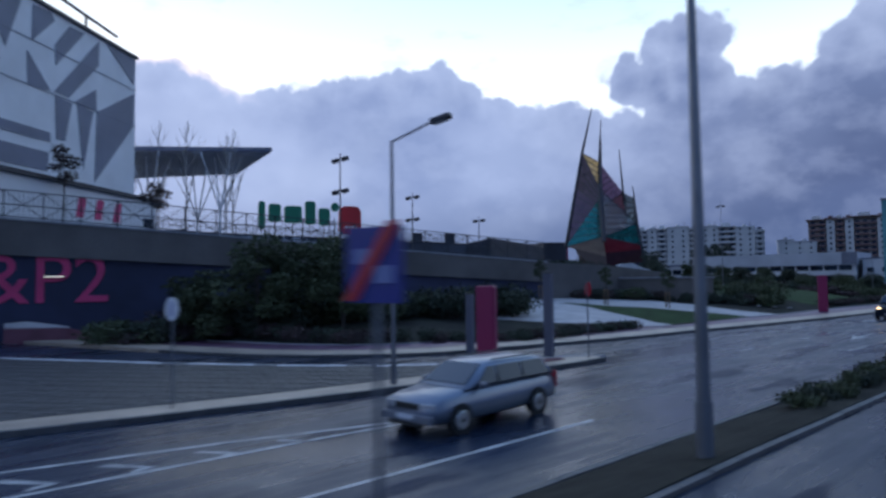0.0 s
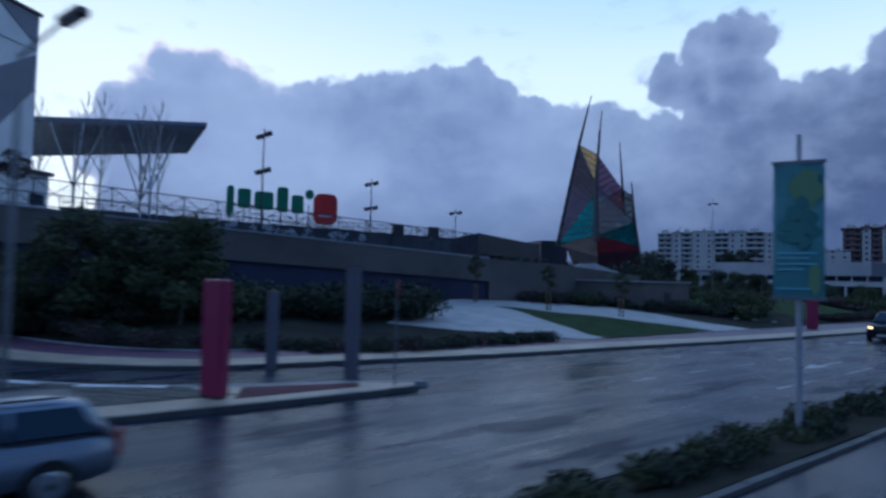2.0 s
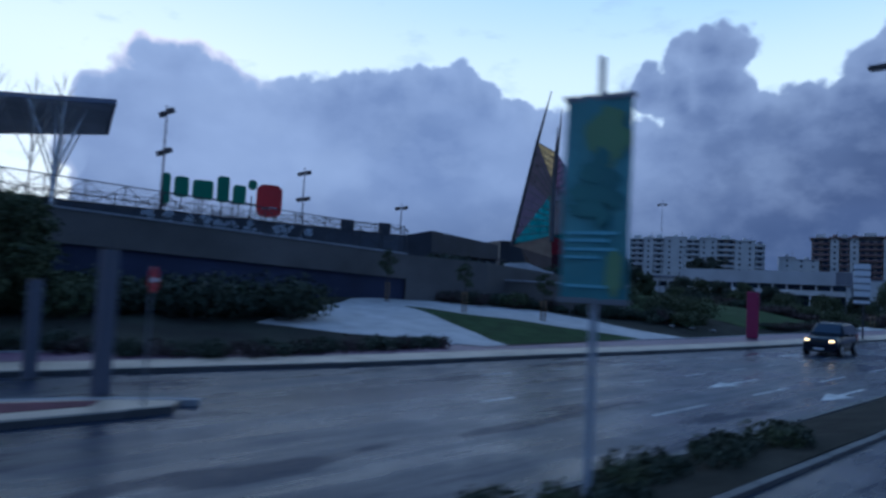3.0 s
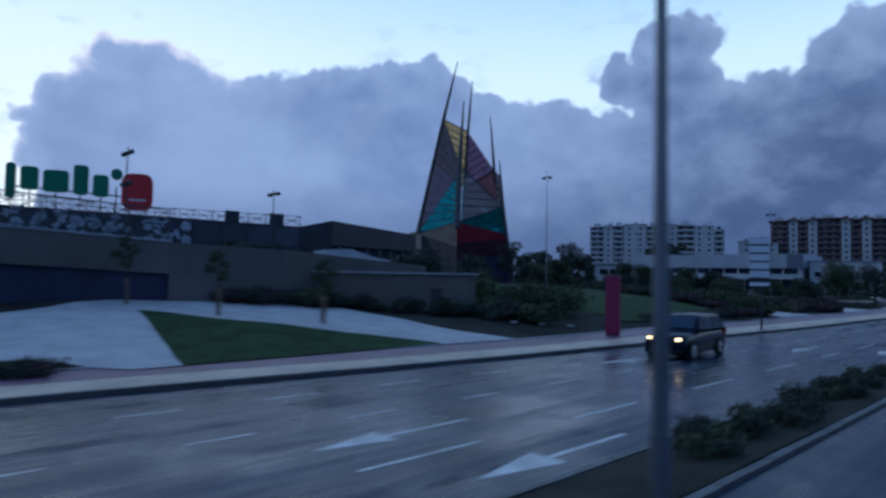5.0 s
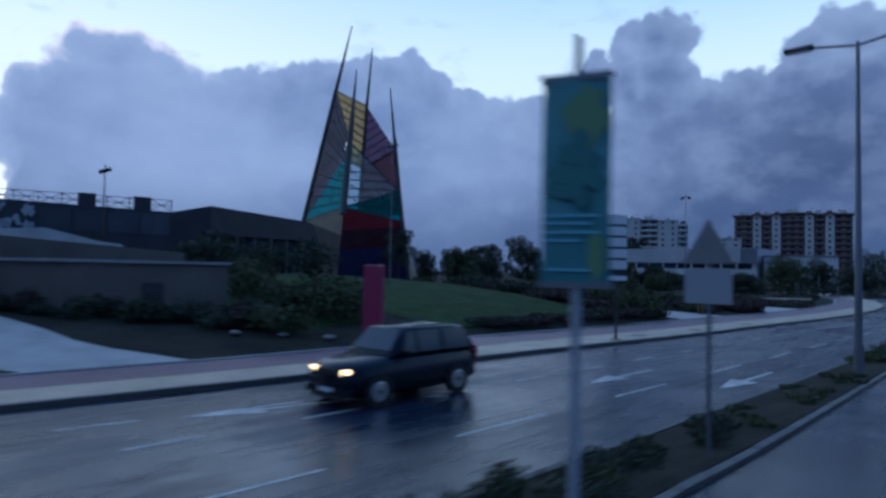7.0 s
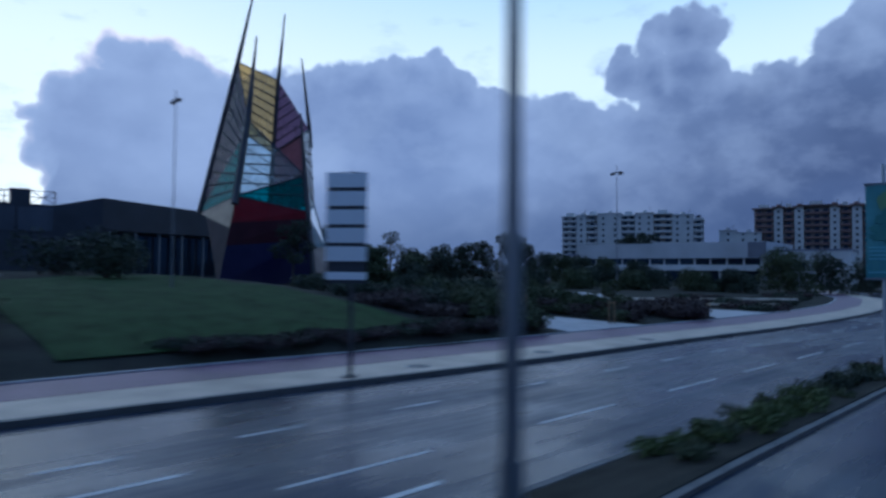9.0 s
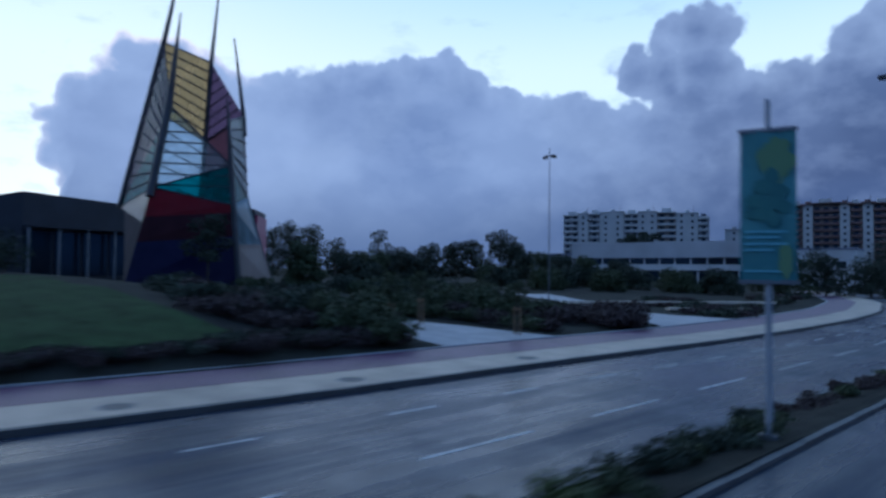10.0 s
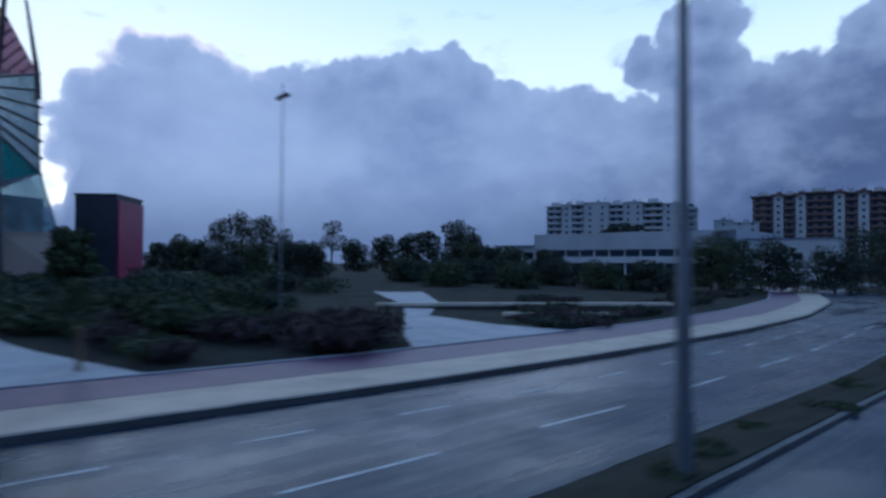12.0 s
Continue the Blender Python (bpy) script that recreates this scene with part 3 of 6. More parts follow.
def kerb_stones(line, parent, material, width=0.22, stone=1.0, z=0.15, limit=300):
    """Kerb stones one by one along a line, on its left side."""
    me = mesh_of(box(-stone / 2 + 0.008, stone / 2 - 0.008, 0, width, -0.2, z, 0.012), "kerb_stone")
    me.materials.append(material)
    L, d, n = length(line), stone / 2, 0
    while d < L and n < limit:
        (x, y), (ux, uy) = along(line, d)
        ob = part("kerb_stone", me, None, parent)
        ob.matrix_basis = pose(x, y, random.uniform(-0.006, 0.006), 0, 0, math.degrees(math.atan2(uy, ux)))
        d += stone
        n += 1


# island between the carriageway and the slip road
ISL_F = smooth_line([(-20.5, -20), (-18.2, -4), (-17.2, 2.6), (-16.45, 6), (-15.65, 10.5), (-15.05, 16.4), (-14.85, 21.5), (-14.9, 22.7)], 0.8)
ISL_B = smooth_line([(-15.4, 23.05), (-16.4, 21.9), (-17.6, 17.5), (-19.6, 14.9), (-22.9, 12.3), (-26.2, 10.0), (-29.6, 8.0), (-33.5, 5.8), (-54, -8)], 0.8)
island = setting("traffic_island", prism(ISL_F + ISL_B, -0.2, 0.13), PAVING, "pale paved traffic island with dark setts", "traffic island")
cob_poly = offset(ISL_F, 1.25)[5:-6] + [(-16.9, 17.3)] + [(x - 0.25, y - 0.1) for x, y in ISL_B[8:]]
setting("sett_bedding", prism(cob_poly, 0.0, 0.138), mat("bedding_sand", (0.05, 0.05, 0.05), 0.8), "dark mortar bedding between the setts", "paving")
setting("red_paving", prism([(-15.75, 17.6), (-15.6, 21.2), (-16.1, 21.5), (-17.15, 18.4)], 0.0, 0.146), mat("red_paving_blocks", (0.115, 0.042, 0.052), rough=0.85, vary=0.3, scale=9, bump=0.3, spec=0.2), "dull red paving at the island's tip", "paving")

# lengths of the island's back kerb painted white
for a, b in (((-18.3, 16.7), (-19.7, 14.8)), ((-20.6, 14.1), (-22.7, 12.4)), ((-23.6, 11.8), (-25.9, 10.2)), ((-27.0, 9.5), (-34.5, 5.2))):
    run = smooth_line([a, b], 0.6)
    setting("painted_kerb", ribbon(offset(run, 0.22), offset(run, -0.12), 0.0, 0.162), mat("kerb_white", (0.55, 0.55, 0.57), rough=0.5, vary=0.25, scale=8, bump=0.2),
            "length of island kerb painted worn white", "kerb")

# gravel paths and lawn behind the cycleway
edge = lambda y: float(np.interp(y, FARNP[90:, 1], FARNP[90:, 0])) - path_w(y) - 0.1
path1 = [(edge(41.2), 41.2), (edge(39.6), 39.6), (-23.4, 38.2), (-25.4, 34.6), (-28.5, 31.3), (-31.9, 35.9), (-33.8, 39.2), (-35.9, 41.6), (-36.3, 44.0), (-35.6, 46.6),
         (-34.7, 48.6), (-32.6, 43.5)]
path2 = [(-32.6, 43.5), (-34.7, 48.6), (-33.9, 50.6), (-33.3, 52.2), (-30.6, 53.7), (-26.8, 54.6), (-24.2, 55.2), (-22.7, 56.0), (edge(57.6), 57.6), (edge(52.9), 52.9), (-24.1, 49.9), (-28.9, 45.9)]
setting("gravel_path", draped(path1, 0.035), GRAVEL, "pale gravel path widening up the bank", "path")
setting("gravel_walk", draped(path2, 0.035), GRAVEL, "pale curved gravel walk around the lawn", "path")
setting("lawn", draped([(-32.5, 43.5), (edge(41.2), 41.2), (edge(52.9), 52.9), (-24.1, 49.85), (-28.9, 45.85)], 0.05), LAWN, "wedge of short green lawn", "lawn")
path3 = [(edge(92.4), 92.4), (edge(99.4), 99.4), (-23.6, 97.6), (-31.5, 96.3), (-33.0, 93.4), (-25.0, 92.0)]
setting("gravel_court", draped(path3, 0.03), GRAVEL, "pale gravel forecourt beside the cycleway", "path")
path4 = [(edge(108.8), 108.8), (edge(118.5), 118.5), (-22.0, 117.2), (-27.0, 117.0), (-34.0, 124.0), (-44.0, 131.0), (-46.0, 127.0), (-33.0, 120.0), (-25.2, 113.8), (-21.0, 110.4)]
setting("gravel_way", draped(path4, 0.03), GRAVEL, "pale gravel way leading off between the shrubs", "path")
setting("green_slope", draped([(edge(70) - 1.2, 70), (edge(78) - 1.4, 78), (edge(83) - 1.6, 83), (-22.2, 85), (-26.4, 84.0), (-33.7, 83.4), (-40, 82.5), (-40, 77), (-33, 69.5)], 0.04),
        LAWN, "dark green grass slope", "lawn")
setting("green_bank", draped([(edge(62) - 2.5, 62.5), (edge(68) - 3.5, 68), (-31, 69), (-44, 84), (-50, 80), (-34, 64)], 0.035), LAWN, "rough green grass bank", "lawn")

# low red wall and a pale terrace at the foot of the navy wall
low_z = lambda x, y: float(np.interp(y, [6.8, 9.75, 11.85], [0.88, 0.84, 0.22]))
setting("red_low_wall", prism([(-44.6, 6.8), (-43.9, 8.2), (-43.2, 9.75), (-40.1, 11.85), (-40.2, 12.15), (-43.4, 10.0), (-44.17, 8.32), (-44.87, 6.92)], -0.3, low_z),
        mat("red_brown_paint", (0.16, 0.055, 0.075), rough=0.7, vary=0.3, scale=5, bump=0.2), "low red-brown wall falling to the kerb", "wall")
setting("gravel_terrace", prism([(-44.9, 6.95), (-44.2, 8.34), (-43.45, 9.95), (-44.4, 8.95), (-45.2, 8.0), (-45.45, 6.95)], -0.3,
        lambda x, y: 0.86 + 0.43 * max(0.0, -0.91 * (x + 44.1) + 0.41 * (y - 8.3))), GRAVEL, "pale gravel terrace behind the low wall", "path")

# central reservation: a planted bank between the two levels of the road
med_l, med_r = [along(MED_L, length(MED_L) * i / 140)[0] for i in range(141)], [along(MED_R, length(MED_R) * i / 140)[0] for i in range(141)]


def bank(y, t):
    """A place on the planted bank: t from the far kerb (0) to the near kerb (1), with its height."""
    xl = float(np.interp(y, [q[1] for q in MED_L], [q[0] for q in MED_L])) + 0.16
    xr = float(np.interp(y, [q[1] for q in MED_R], [q[0] for q in MED_R])) - 0.16
    return xl + (xr - xl) * t, 0.10 + 0.36 * min(1.0, t * 1.35)


def bank_at(x, y):
    """The bank's height under a post at x, y."""
    (xa, _), (xb, _) = bank(y, 0), bank(y, 1)
    return bank(y, min(1, max(0, (x - xa) / (xb - xa))))[1]


bm = bmesh.new()
rows = []
for i in range(141):
    a, b = med_l[i], med_r[i]
    row = [bm.verts.new((a[0] + (b[0] - a[0]) * t, a[1] + (b[1] - a[1]) * t, 0.10 + 0.36 * min(1.0, t * 1.35) + random.uniform(-0.02, 0.02)))
           for t in (0.1, 0.25, 0.4, 0.55, 0.7, 0.85, 0.93)]
    rows.append(row + [bm.verts.new((b[0] - 0.1, b[1], -0.3)), bm.verts.new((a[0] + 0.1, a[1], -0.3))])
for r, s in zip(rows, rows[1:]):
    for k in range(9):
        bm.faces.new((r[k], r[(k + 1) % 9], s[(k + 1) % 9], s[k]))
bmesh.ops.recalc_face_normals(bm, faces=bm.faces[:])
reserve = setting("central_reservation", bm, BED, "sloping planted strip of bare soil between kerbs", "central reservation")
setting("road_near", ribbon([(x + 0.001, y) for x, y in med_r], [(6.0, y) if y < 140 else (x + 9.5, y) for x, y in med_r], -0.3, NEAR_Z), ASPHALT,
        "wet dark asphalt of the nearer, higher carriageway", "road")


# ---------------- road markings ----------------
def stripe(name, pts, width, label="worn white painted road line"):
    """A painted line, 4 mm thick, along points on the road."""
    l, r = offset(pts, width / 2), offset(pts, -width / 2)
    return setting(name, ribbon(l, r, 0.001, 0.006), PAINT, label, "road marking")


inner = lambda y: float(np.interp(y, [0, 34, 50, 91, 106, 116, 126, 139], [-12.2, -12.3, -12.0, -11.5, -10.9, -11.0, -11.6, -13.0]))
outer = lambda y: float(np.interp(y, [0, 45, 92, 107, 120, 139], [-8.85, -8.75, -8.45, -8.3, -8.8, -10.8]))
third = lambda y: float(np.interp(y, [30, 48, 56, 62], [-15.9, -14.9, -13.6, -13.0]))
inner_y = [37.45 + 3.75 * k for k in range(-2, 9)] + [70.9, 74.7, 78.95, 83.6, 87.4] + [91.3 + 3.67 * k for k in range(14)]
outer_y = [39.0 + 6.2 * k for k in range(-1, 6)] + [76.2, 81.9, 87.0] + [92.2 + 5.8 * k for k in range(9)]
for y in inner_y:
    stripe("lane_dash", [(inner(y), y), (inner(y + 1.45), y + 1.45)], 0.10)
for y in outer_y:
    stripe("lane_dash", [(outer(y), y), (outer(y + 3.0), y + 3.0)], 0.10)
stripe("solid_line", [(outer(v), v) for v in range(-20, 14, 3)], 0.12)
stripe("edge_line", [(-14.2, -4), (-13.9, 2.1), (-13.05, 6), (-12.2, 9), (-11.5, 12.4)], 0.12)
stripe("edge_line", [(-12.3, -4), (-12.15, 2.1), (-11.95, 7.6), (-11.5, 12.4)], 0.12)
for k in range(-3, 4):
    yt = 2.74 + 1.5 * k
    wv = float(np.interp(yt, [-2, 3, 8], [1.25, 1.0, 0.5]))
    tip_x = float(np.interp(yt, [-2, 3, 8], [-12.5, -12.45, -11.85]))
    hook = [(-0.90, -0.66), (0, 0), (0.13, -0.5), (-0.03, -0.44), (-0.10, -0.20), (-0.86, -0.86)]
    setting("chevron", prism([(tip_x + a * wv, yt + b * wv) for a, b in hook], 0.001, 0.006), PAINT, "white painted hook of the hatched area", "road marking")
y = 33.5
while y < 60:
    stripe("lane_dash", [(third(y), y), (third(y + 1.5), y + 1.5)], 0.11)
    y += 3.7


def arrow(x, y, turn, size=1.0):
    """A painted arrow: a shaft and a triangular head, pointing at the traffic's way."""
    bm = box(-0.07, 0.07, 0.9, 3.6, 0.001, 0.006)
    prism([(0, -1.1), (0.42, 0.9), (0.07, 0.9), (-0.07, 0.9), (-0.42, 0.9)], 0.001, 0.006, bm)
    ob = setting("lane_arrow", bm, PAINT, "white painted arrow on the carriageway", "road marking")
    ob.matrix_basis = pose(x, y, 0, 0, 0, turn) @ Matrix.Diagonal((size, size, 1, 1))


arrow(-7.15, 41.2, 0)
arrow(-10.3, 40.0, 0, 0.9)
arrow(-7.2, 68.4, 0)
arrow(-13.5, 55.2, -12, 0.9)
arrow(-10.2, 66.0, 0, 0.9)

# ---------------- walls and the raised car park ----------------
WALL = [(-57.0, -40.0), (-45.6, 6.8), (-35.8, 46.2)]
top_z = lambda x, y: 7.75 - 0.062 * y
navy_z = lambda x, y: float(np.interp(y, [-40, 6, 12, 28, 46], [7.5, 5.3, 4.65, 3.25, 3.15]))
wall_f, wall_b = WALL, offset(WALL, 0.6)
wall = setting("wall_retaining", prism([WALL[0], WALL[1], WALL[2], wall_b[2], wall_b[1], wall_b[0]], navy_z, top_z), CONCRETE,
               "long weathered concrete parapet wall of the car park", "wall")
inset = offset(WALL, 0.25)
setting("wall_navy", prism([inset[0], inset[1], inset[2], wall_b[2], wall_b[1], wall_b[0]], -0.5, navy_z), NAVY,
        "dark navy painted lower wall under the parapet", "wall")
cap_l, cap_r = offset(WALL, 0.68), offset(WALL, -0.06)
setting("wall_coping", prism([cap_r[0], cap_r[1], cap_r[2], cap_l[2], cap_l[1], cap_l[0]], top_z, lambda x, y: top_z(x, y) + 0.12), PALEKERB,
        "pale concrete coping along the parapet", "coping")
setting("wall_ramp", prism([(-35.8, 46.2), (-33.4, 52.0), (-33.2, 63.0), (-33.8, 63.0), (-34.0, 52.2), (-36.4, 46.5)], -0.5,
                           lambda x, y: float(np.interp(y, [46, 52, 54, 59, 63], [4.9, 4.64, 4.58, 4.30, 3.95]))), CONCRETE, "sloping concrete ramp wall", "wall")
rough_top = lambda x, y: float(np.interp(y, [54.2, 55.0, 56.2, 56.6, 57.1, 58.9, 60.0], [4.66, 4.78, 4.68, 4.90, 4.62, 4.38, 4.27]))
up_l = [(-33.80, y) for y in (54.2, 55.0, 55.6, 56.2, 56.6, 57.1, 58.0, 58.9, 60.0)]
setting("wall_upstand", prism(up_l + [(-33.48, q[1]) for q in up_l[::-1]], 4.0, rough_top), mat("lime_render", (0.46, 0.46, 0.48), rough=0.8, vary=0.2, scale=5, bump=0.3),
        "pale broken upstand on the ramp wall", "wall")
low_bm = prism([(-28.4, 56.0), (-28.3, 62.9), (-28.9, 62.9), (-29.0, 56.4), (-33.4, 54.6), (-33.4, 54.0)], -0.5, 3.35)
setting("wall_low", low_bm, CONCRETE, "low concrete retaining wall with a small dark opening", "wall")
setting("wall_low_cap", prism([(-28.25, 55.8), (-28.15, 63.0), (-29.0, 63.0), (-29.1, 56.5), (-33.4, 54.8), (-33.4, 53.9)], 3.35, 3.47), PALEKERB,
        "pale coping of the low wall", "coping")
bm = box(-0.03, 0.02, -0.42, 0.42, -0.62, 0.62)
hatch = tagged(part("wall_hatch", bm, DARKSTEEL), "dark recessed hatch in the low concrete wall", "hatch")
hatch.matrix_basis = pose(-28.31, 59.5, 1.9)

# deck of the car park behind the parapet
deck_z = lambda x, y: max(1.6, 7.2 - 0.062 * y)
setting("car_park_deck", prism([(-57.5, -40), (-46.2, 6.9), (-36.5, 46.5), (-34.0, 63), (-60, 80), (-120, 100), (-140, -40)], lambda x, y: deck_z(x, y) - 0.6, deck_z),
        ASPHALT, "asphalt car park deck behind the parapet", "deck")


def text_mesh(words, size, depth):
    cu = bpy.data.curves.new("lettering", "FONT")
    cu.body, cu.size, cu.extrude = words, size, depth
    cu.align_x, cu.align_y = "LEFT", "BOTTOM"
    tmp = new("lettering", cu)
    dg = bpy.context.evaluated_depsgraph_get()
    me = bpy.data.meshes.new_from_object(tmp.evaluated_get(dg))
    bpy.data.objects.remove(tmp)
    bpy.data.curves.remove(cu)
    return me


wdir = math.degrees(math.atan2(46.2 - 6.8, -35.8 + 45.6))
sign_me = text_mesh("P1&P2", 4.3, 0.01)
wide = max(v.co.x for v in sign_me.vertices)
letters = part("wall_lettering", sign_me, PINK)
tagged(letters, "large pink painted car park lettering on the navy wall", "lettering")
y_end = 12.3
x_end = -45.6 + (y_end - 6.8) * 0.2487 - 0.26 + 0.08
letters.matrix_basis = pose(x_end - wide * math.cos(radians(wdir)), y_end - wide * math.sin(radians(wdir)), 1.45, 90, 0, wdir)
lit = [(-45.2, 9.4, 3.9), (-40.4, 28.8, 0.9)]
for x, y, z in lit:
    th = thing("wall_light", pose(x + 0.2, y, z, 0, 0, wdir), "thin lit strip light on the navy wall", "wall light", "strip lights on the navy wall")
    part("housing", box(-0.55, 0.55, -0.05, 0.06, -0.06, 0.06, 0.01), DARKSTEEL, th)
    part("tube", box(-0.5, 0.5, -0.09, -0.052, -0.035, 0.035), STRIP, th, "lit white tube")


# railing along the parapet: posts, rails and crossed bars
def railing_run(a, b, z, n, high=1.7):
    rail = thing("parapet_railing", pose(0, 0, 0), "dark steel railing with crossed bars on the parapet", "railing", "railings on the parapet")
    for i in range(n + 1):
        p = lerp(a, b, i / n)
        part("post", rod((*p, z(*p)), (*p, z(*p) + high), 0.05, n=6), DARKSTEEL, rail)
    for h in (0.12, high * 0.5, high):
        part("rail", rod((*a, z(*a) + h), (*b, z(*b) + h), 0.035, n=6), DARKSTEEL, rail)
    bm = bmesh.new()
    for i in range(n):
        p, q = lerp(a, b, i / n), lerp(a, b, (i + 1) / n)
        for (u, v) in ((0.12, high), (high, 0.12)):
            rod((*p, z(*p) + u), (*q, z(*q) + v), 0.025, n=5, bm=bm)
        for k in range(1, 8):
            m = lerp(p, q, k / 8)
            rod((*m, z(*m) + 0.12), (*m, z(*m) + high), 0.014, n=4, bm=bm)
    tagged(part("bar_infill", bm, DARKSTEEL, rail), kind="stuff")


mid = offset(WALL, 0.3)
ztop = lambda x, y: top_z(x, y) + 0.12
for i in range(5):
    railing_run(lerp(mid[1], mid[2], i / 5), lerp(mid[1], mid[2], (i + 1) / 5), ztop, 4)
railing_run(lerp(mid[0], mid[1], 0.6), mid[1], ztop, 5)



# ---------------- glass tower with leaning masts ----------------
def spar(p, q, z):
    """The point at height z on the line through p and q."""
    t = (z - p[2]) / (q[2] - p[2])
    return tuple(a + (b - a) * t for a, b in zip(p, q))


TW = (-60.0, 98.5, 1.7)
MA, MB, MC, MD, ME = (-65.5, 98.5, 34.6), (-66.5, 102.8, 33.0), (-62.95, 103.0, 27.0), (-58.95, 100.6, 19.6), (-63.2, 97.6, 28.2)
A0, B0, C0, D0, E0 = (-68.7, 94.1, 9.2), (-67.0, 101.4, 8.0), (-60.6, 106.6, 1.7), (-56.5, 101.0, 1.7), (-58.2, 91.6, 1.7)
Atop, Etop, Ctop, Btop, Dtop = (-67.1, 97.4, 26.2), (-62.9, 96.6, 18.9), (-63.1, 104.25, 19.1), (-66.7, 102.2, 25.1), (-58.5, 100.9, 13.0)
Ered, Cred, Dred = (-61.4, 94.75, 10.6), (-62.3, 104.45, 10.6), (-57.9, 100.85, 9.2)
tower = thing("glass_tower", pose(*TW), "tall open tower of coloured glass sheets with leaning steel masts", "tower")
inv = Vector(TW)
loc = lambda p: tuple(Vector(p) - inv)


def sheet(name, corners, material, label=""):
    part(name, slab([loc(c) for c in corners], 0.06), material, tower, label)


def louvres(a0, a1, b0, b1, n, r=0.09):
    """Dark cross bars between two edges."""
    for i in range(n + 1):
        t = i / n
        part("cross_bar", rod(loc(lerp(a0, a1, t)), loc(lerp(b0, b1, t)), r, n=5), DARKSTEEL, tower)


for tip, low_pt, r in ((MA, A0, 0.30), (MB, B0, 0.26), (MC, lerp(Ctop, Cred, 0.25), 0.26), (MD, D0, 0.30), (ME, lerp(E0, Ered, 0.9), 0.40)):
    mids = {MA: Atop, MB: Btop, MC: Ctop, MD: Dtop, ME: Etop}[tip]
    bm = rod(loc(low_pt), loc(mids), r, r * 0.9, 8)
    rod(loc(mids), loc(tip), r * 0.9, 0.07, 8, bm)
    part("mast", bm, DARKSTEEL, tower, "leaning dark steel mast")
for a, b in ((Ctop, Cred), (Cred, C0)):
    part("edge_bar", rod(loc(a), loc(b), 0.07, n=6), DARKSTEEL, tower, "slim dark edge bar")
past = lambda a, b, m: lerp(a, b, 1 + m / math.dist(a, b))           # the point m metres past b
# west sail between the two southern masts: cross bars stand out past its free edge
w_mid_e = lerp(Ered, Etop, 0.86)
w_foot = lerp(Ered, E0, 0.38)
sheet("glass_sheet", [A0, w_foot, Ered], G_TAN, "tan glass sheet")
sheet("base_panel", [lerp(A0, w_foot, 0.25), (-65.6, 97.0, 1.7), E0, w_foot], BASE, "dull brown base panel")
sheet("glass_sheet", [A0, Ered, w_mid_e], G_TEAL, "teal glass sheet")
sheet("glass_sheet", [A0, w_mid_e, Etop, Atop], G_SAIL, "violet glass sheet")
for k in range(12):
    p, q = lerp(A0, Atop, k / 11), lerp(Ered, Etop, k / 11)
    part("cross_bar", rod(loc(past(q, p, 0.45)), loc(q), 0.09, n=5), DARKSTEEL, tower)
# front face: its upper edge falls from the southern to the eastern mast
sheet("base_panel", [E0, D0, lerp(D0, Dred, 0.60), lerp(E0, Ered, 0.42)], G_NAVY, "indigo base panel")
sheet("base_panel", [lerp(E0, Ered, 0.42), lerp(D0, Dred, 0.60), lerp(D0, Dred, 0.90), lerp(E0, Ered, 0.68)], G_PLUM, "dark maroon base panel")
sheet("base_panel", [lerp(E0, Ered, 0.68), lerp(D0, Dred, 0.90), Dred, Ered], G_RED, "dark red band")
sheet("glass_sheet", [Ered, Dred, Dtop], G_TEAL, "teal glass sheet")
sheet("glass_sheet", [Ered, Dtop, Etop], G_CLEAR, "clear glass sheet")
for k in range(7):
    z = 10.9 + 1.05 * k
    part("cross_bar", rod(loc(spar(Ered, Etop, z)), loc(spar(Dred, Dtop, z) if z < Dtop[2] else spar(Dtop, Etop, z)), 0.08, n=5), DARKSTEEL, tower)
for a, b, r in ((Ered, Dred, 0.11), (Ered, Dtop, 0.10), (Etop, Dtop, 0.11)):
    part("cross_bar", rod(loc(a), loc(b), r, n=6), DARKSTEEL, tower)
# east face: bars stand out past the northern edge
sheet("glass_sheet", [D0, C0, lerp(C0, Cred, 0.45), lerp(D0, Dred, 0.5)], SKIRT, "brown skirt panel")
sheet("glass_sheet", [lerp(D0, Dred, 0.5), lerp(C0, Cred, 0.45), Cred, Dred], G_PALE, "pale glass sheet")
sheet("glass_sheet", [Dred, Cred, Dtop], G_TEAL, "teal glass sheet")
sheet("glass_sheet", [Dtop, Cred, Ctop, spar(Dtop, MD, 17.4)], G_CLEAR, "clear glass sheet")
part("cross_bar", rod(loc(Dtop), loc(past(Dtop, Cred, 0.3)), 0.10, n=6), DARKSTEEL, tower)
for k in range(1, 7):
    t = k / 6
    p, q = spar(Dtop, MD, Dtop[2] + 4.2 * t), lerp(Cred, Ctop, t)
    part("cross_bar", rod(loc(p), loc(past(p, q, 0.4)), 0.10, n=5), DARKSTEEL, tower)
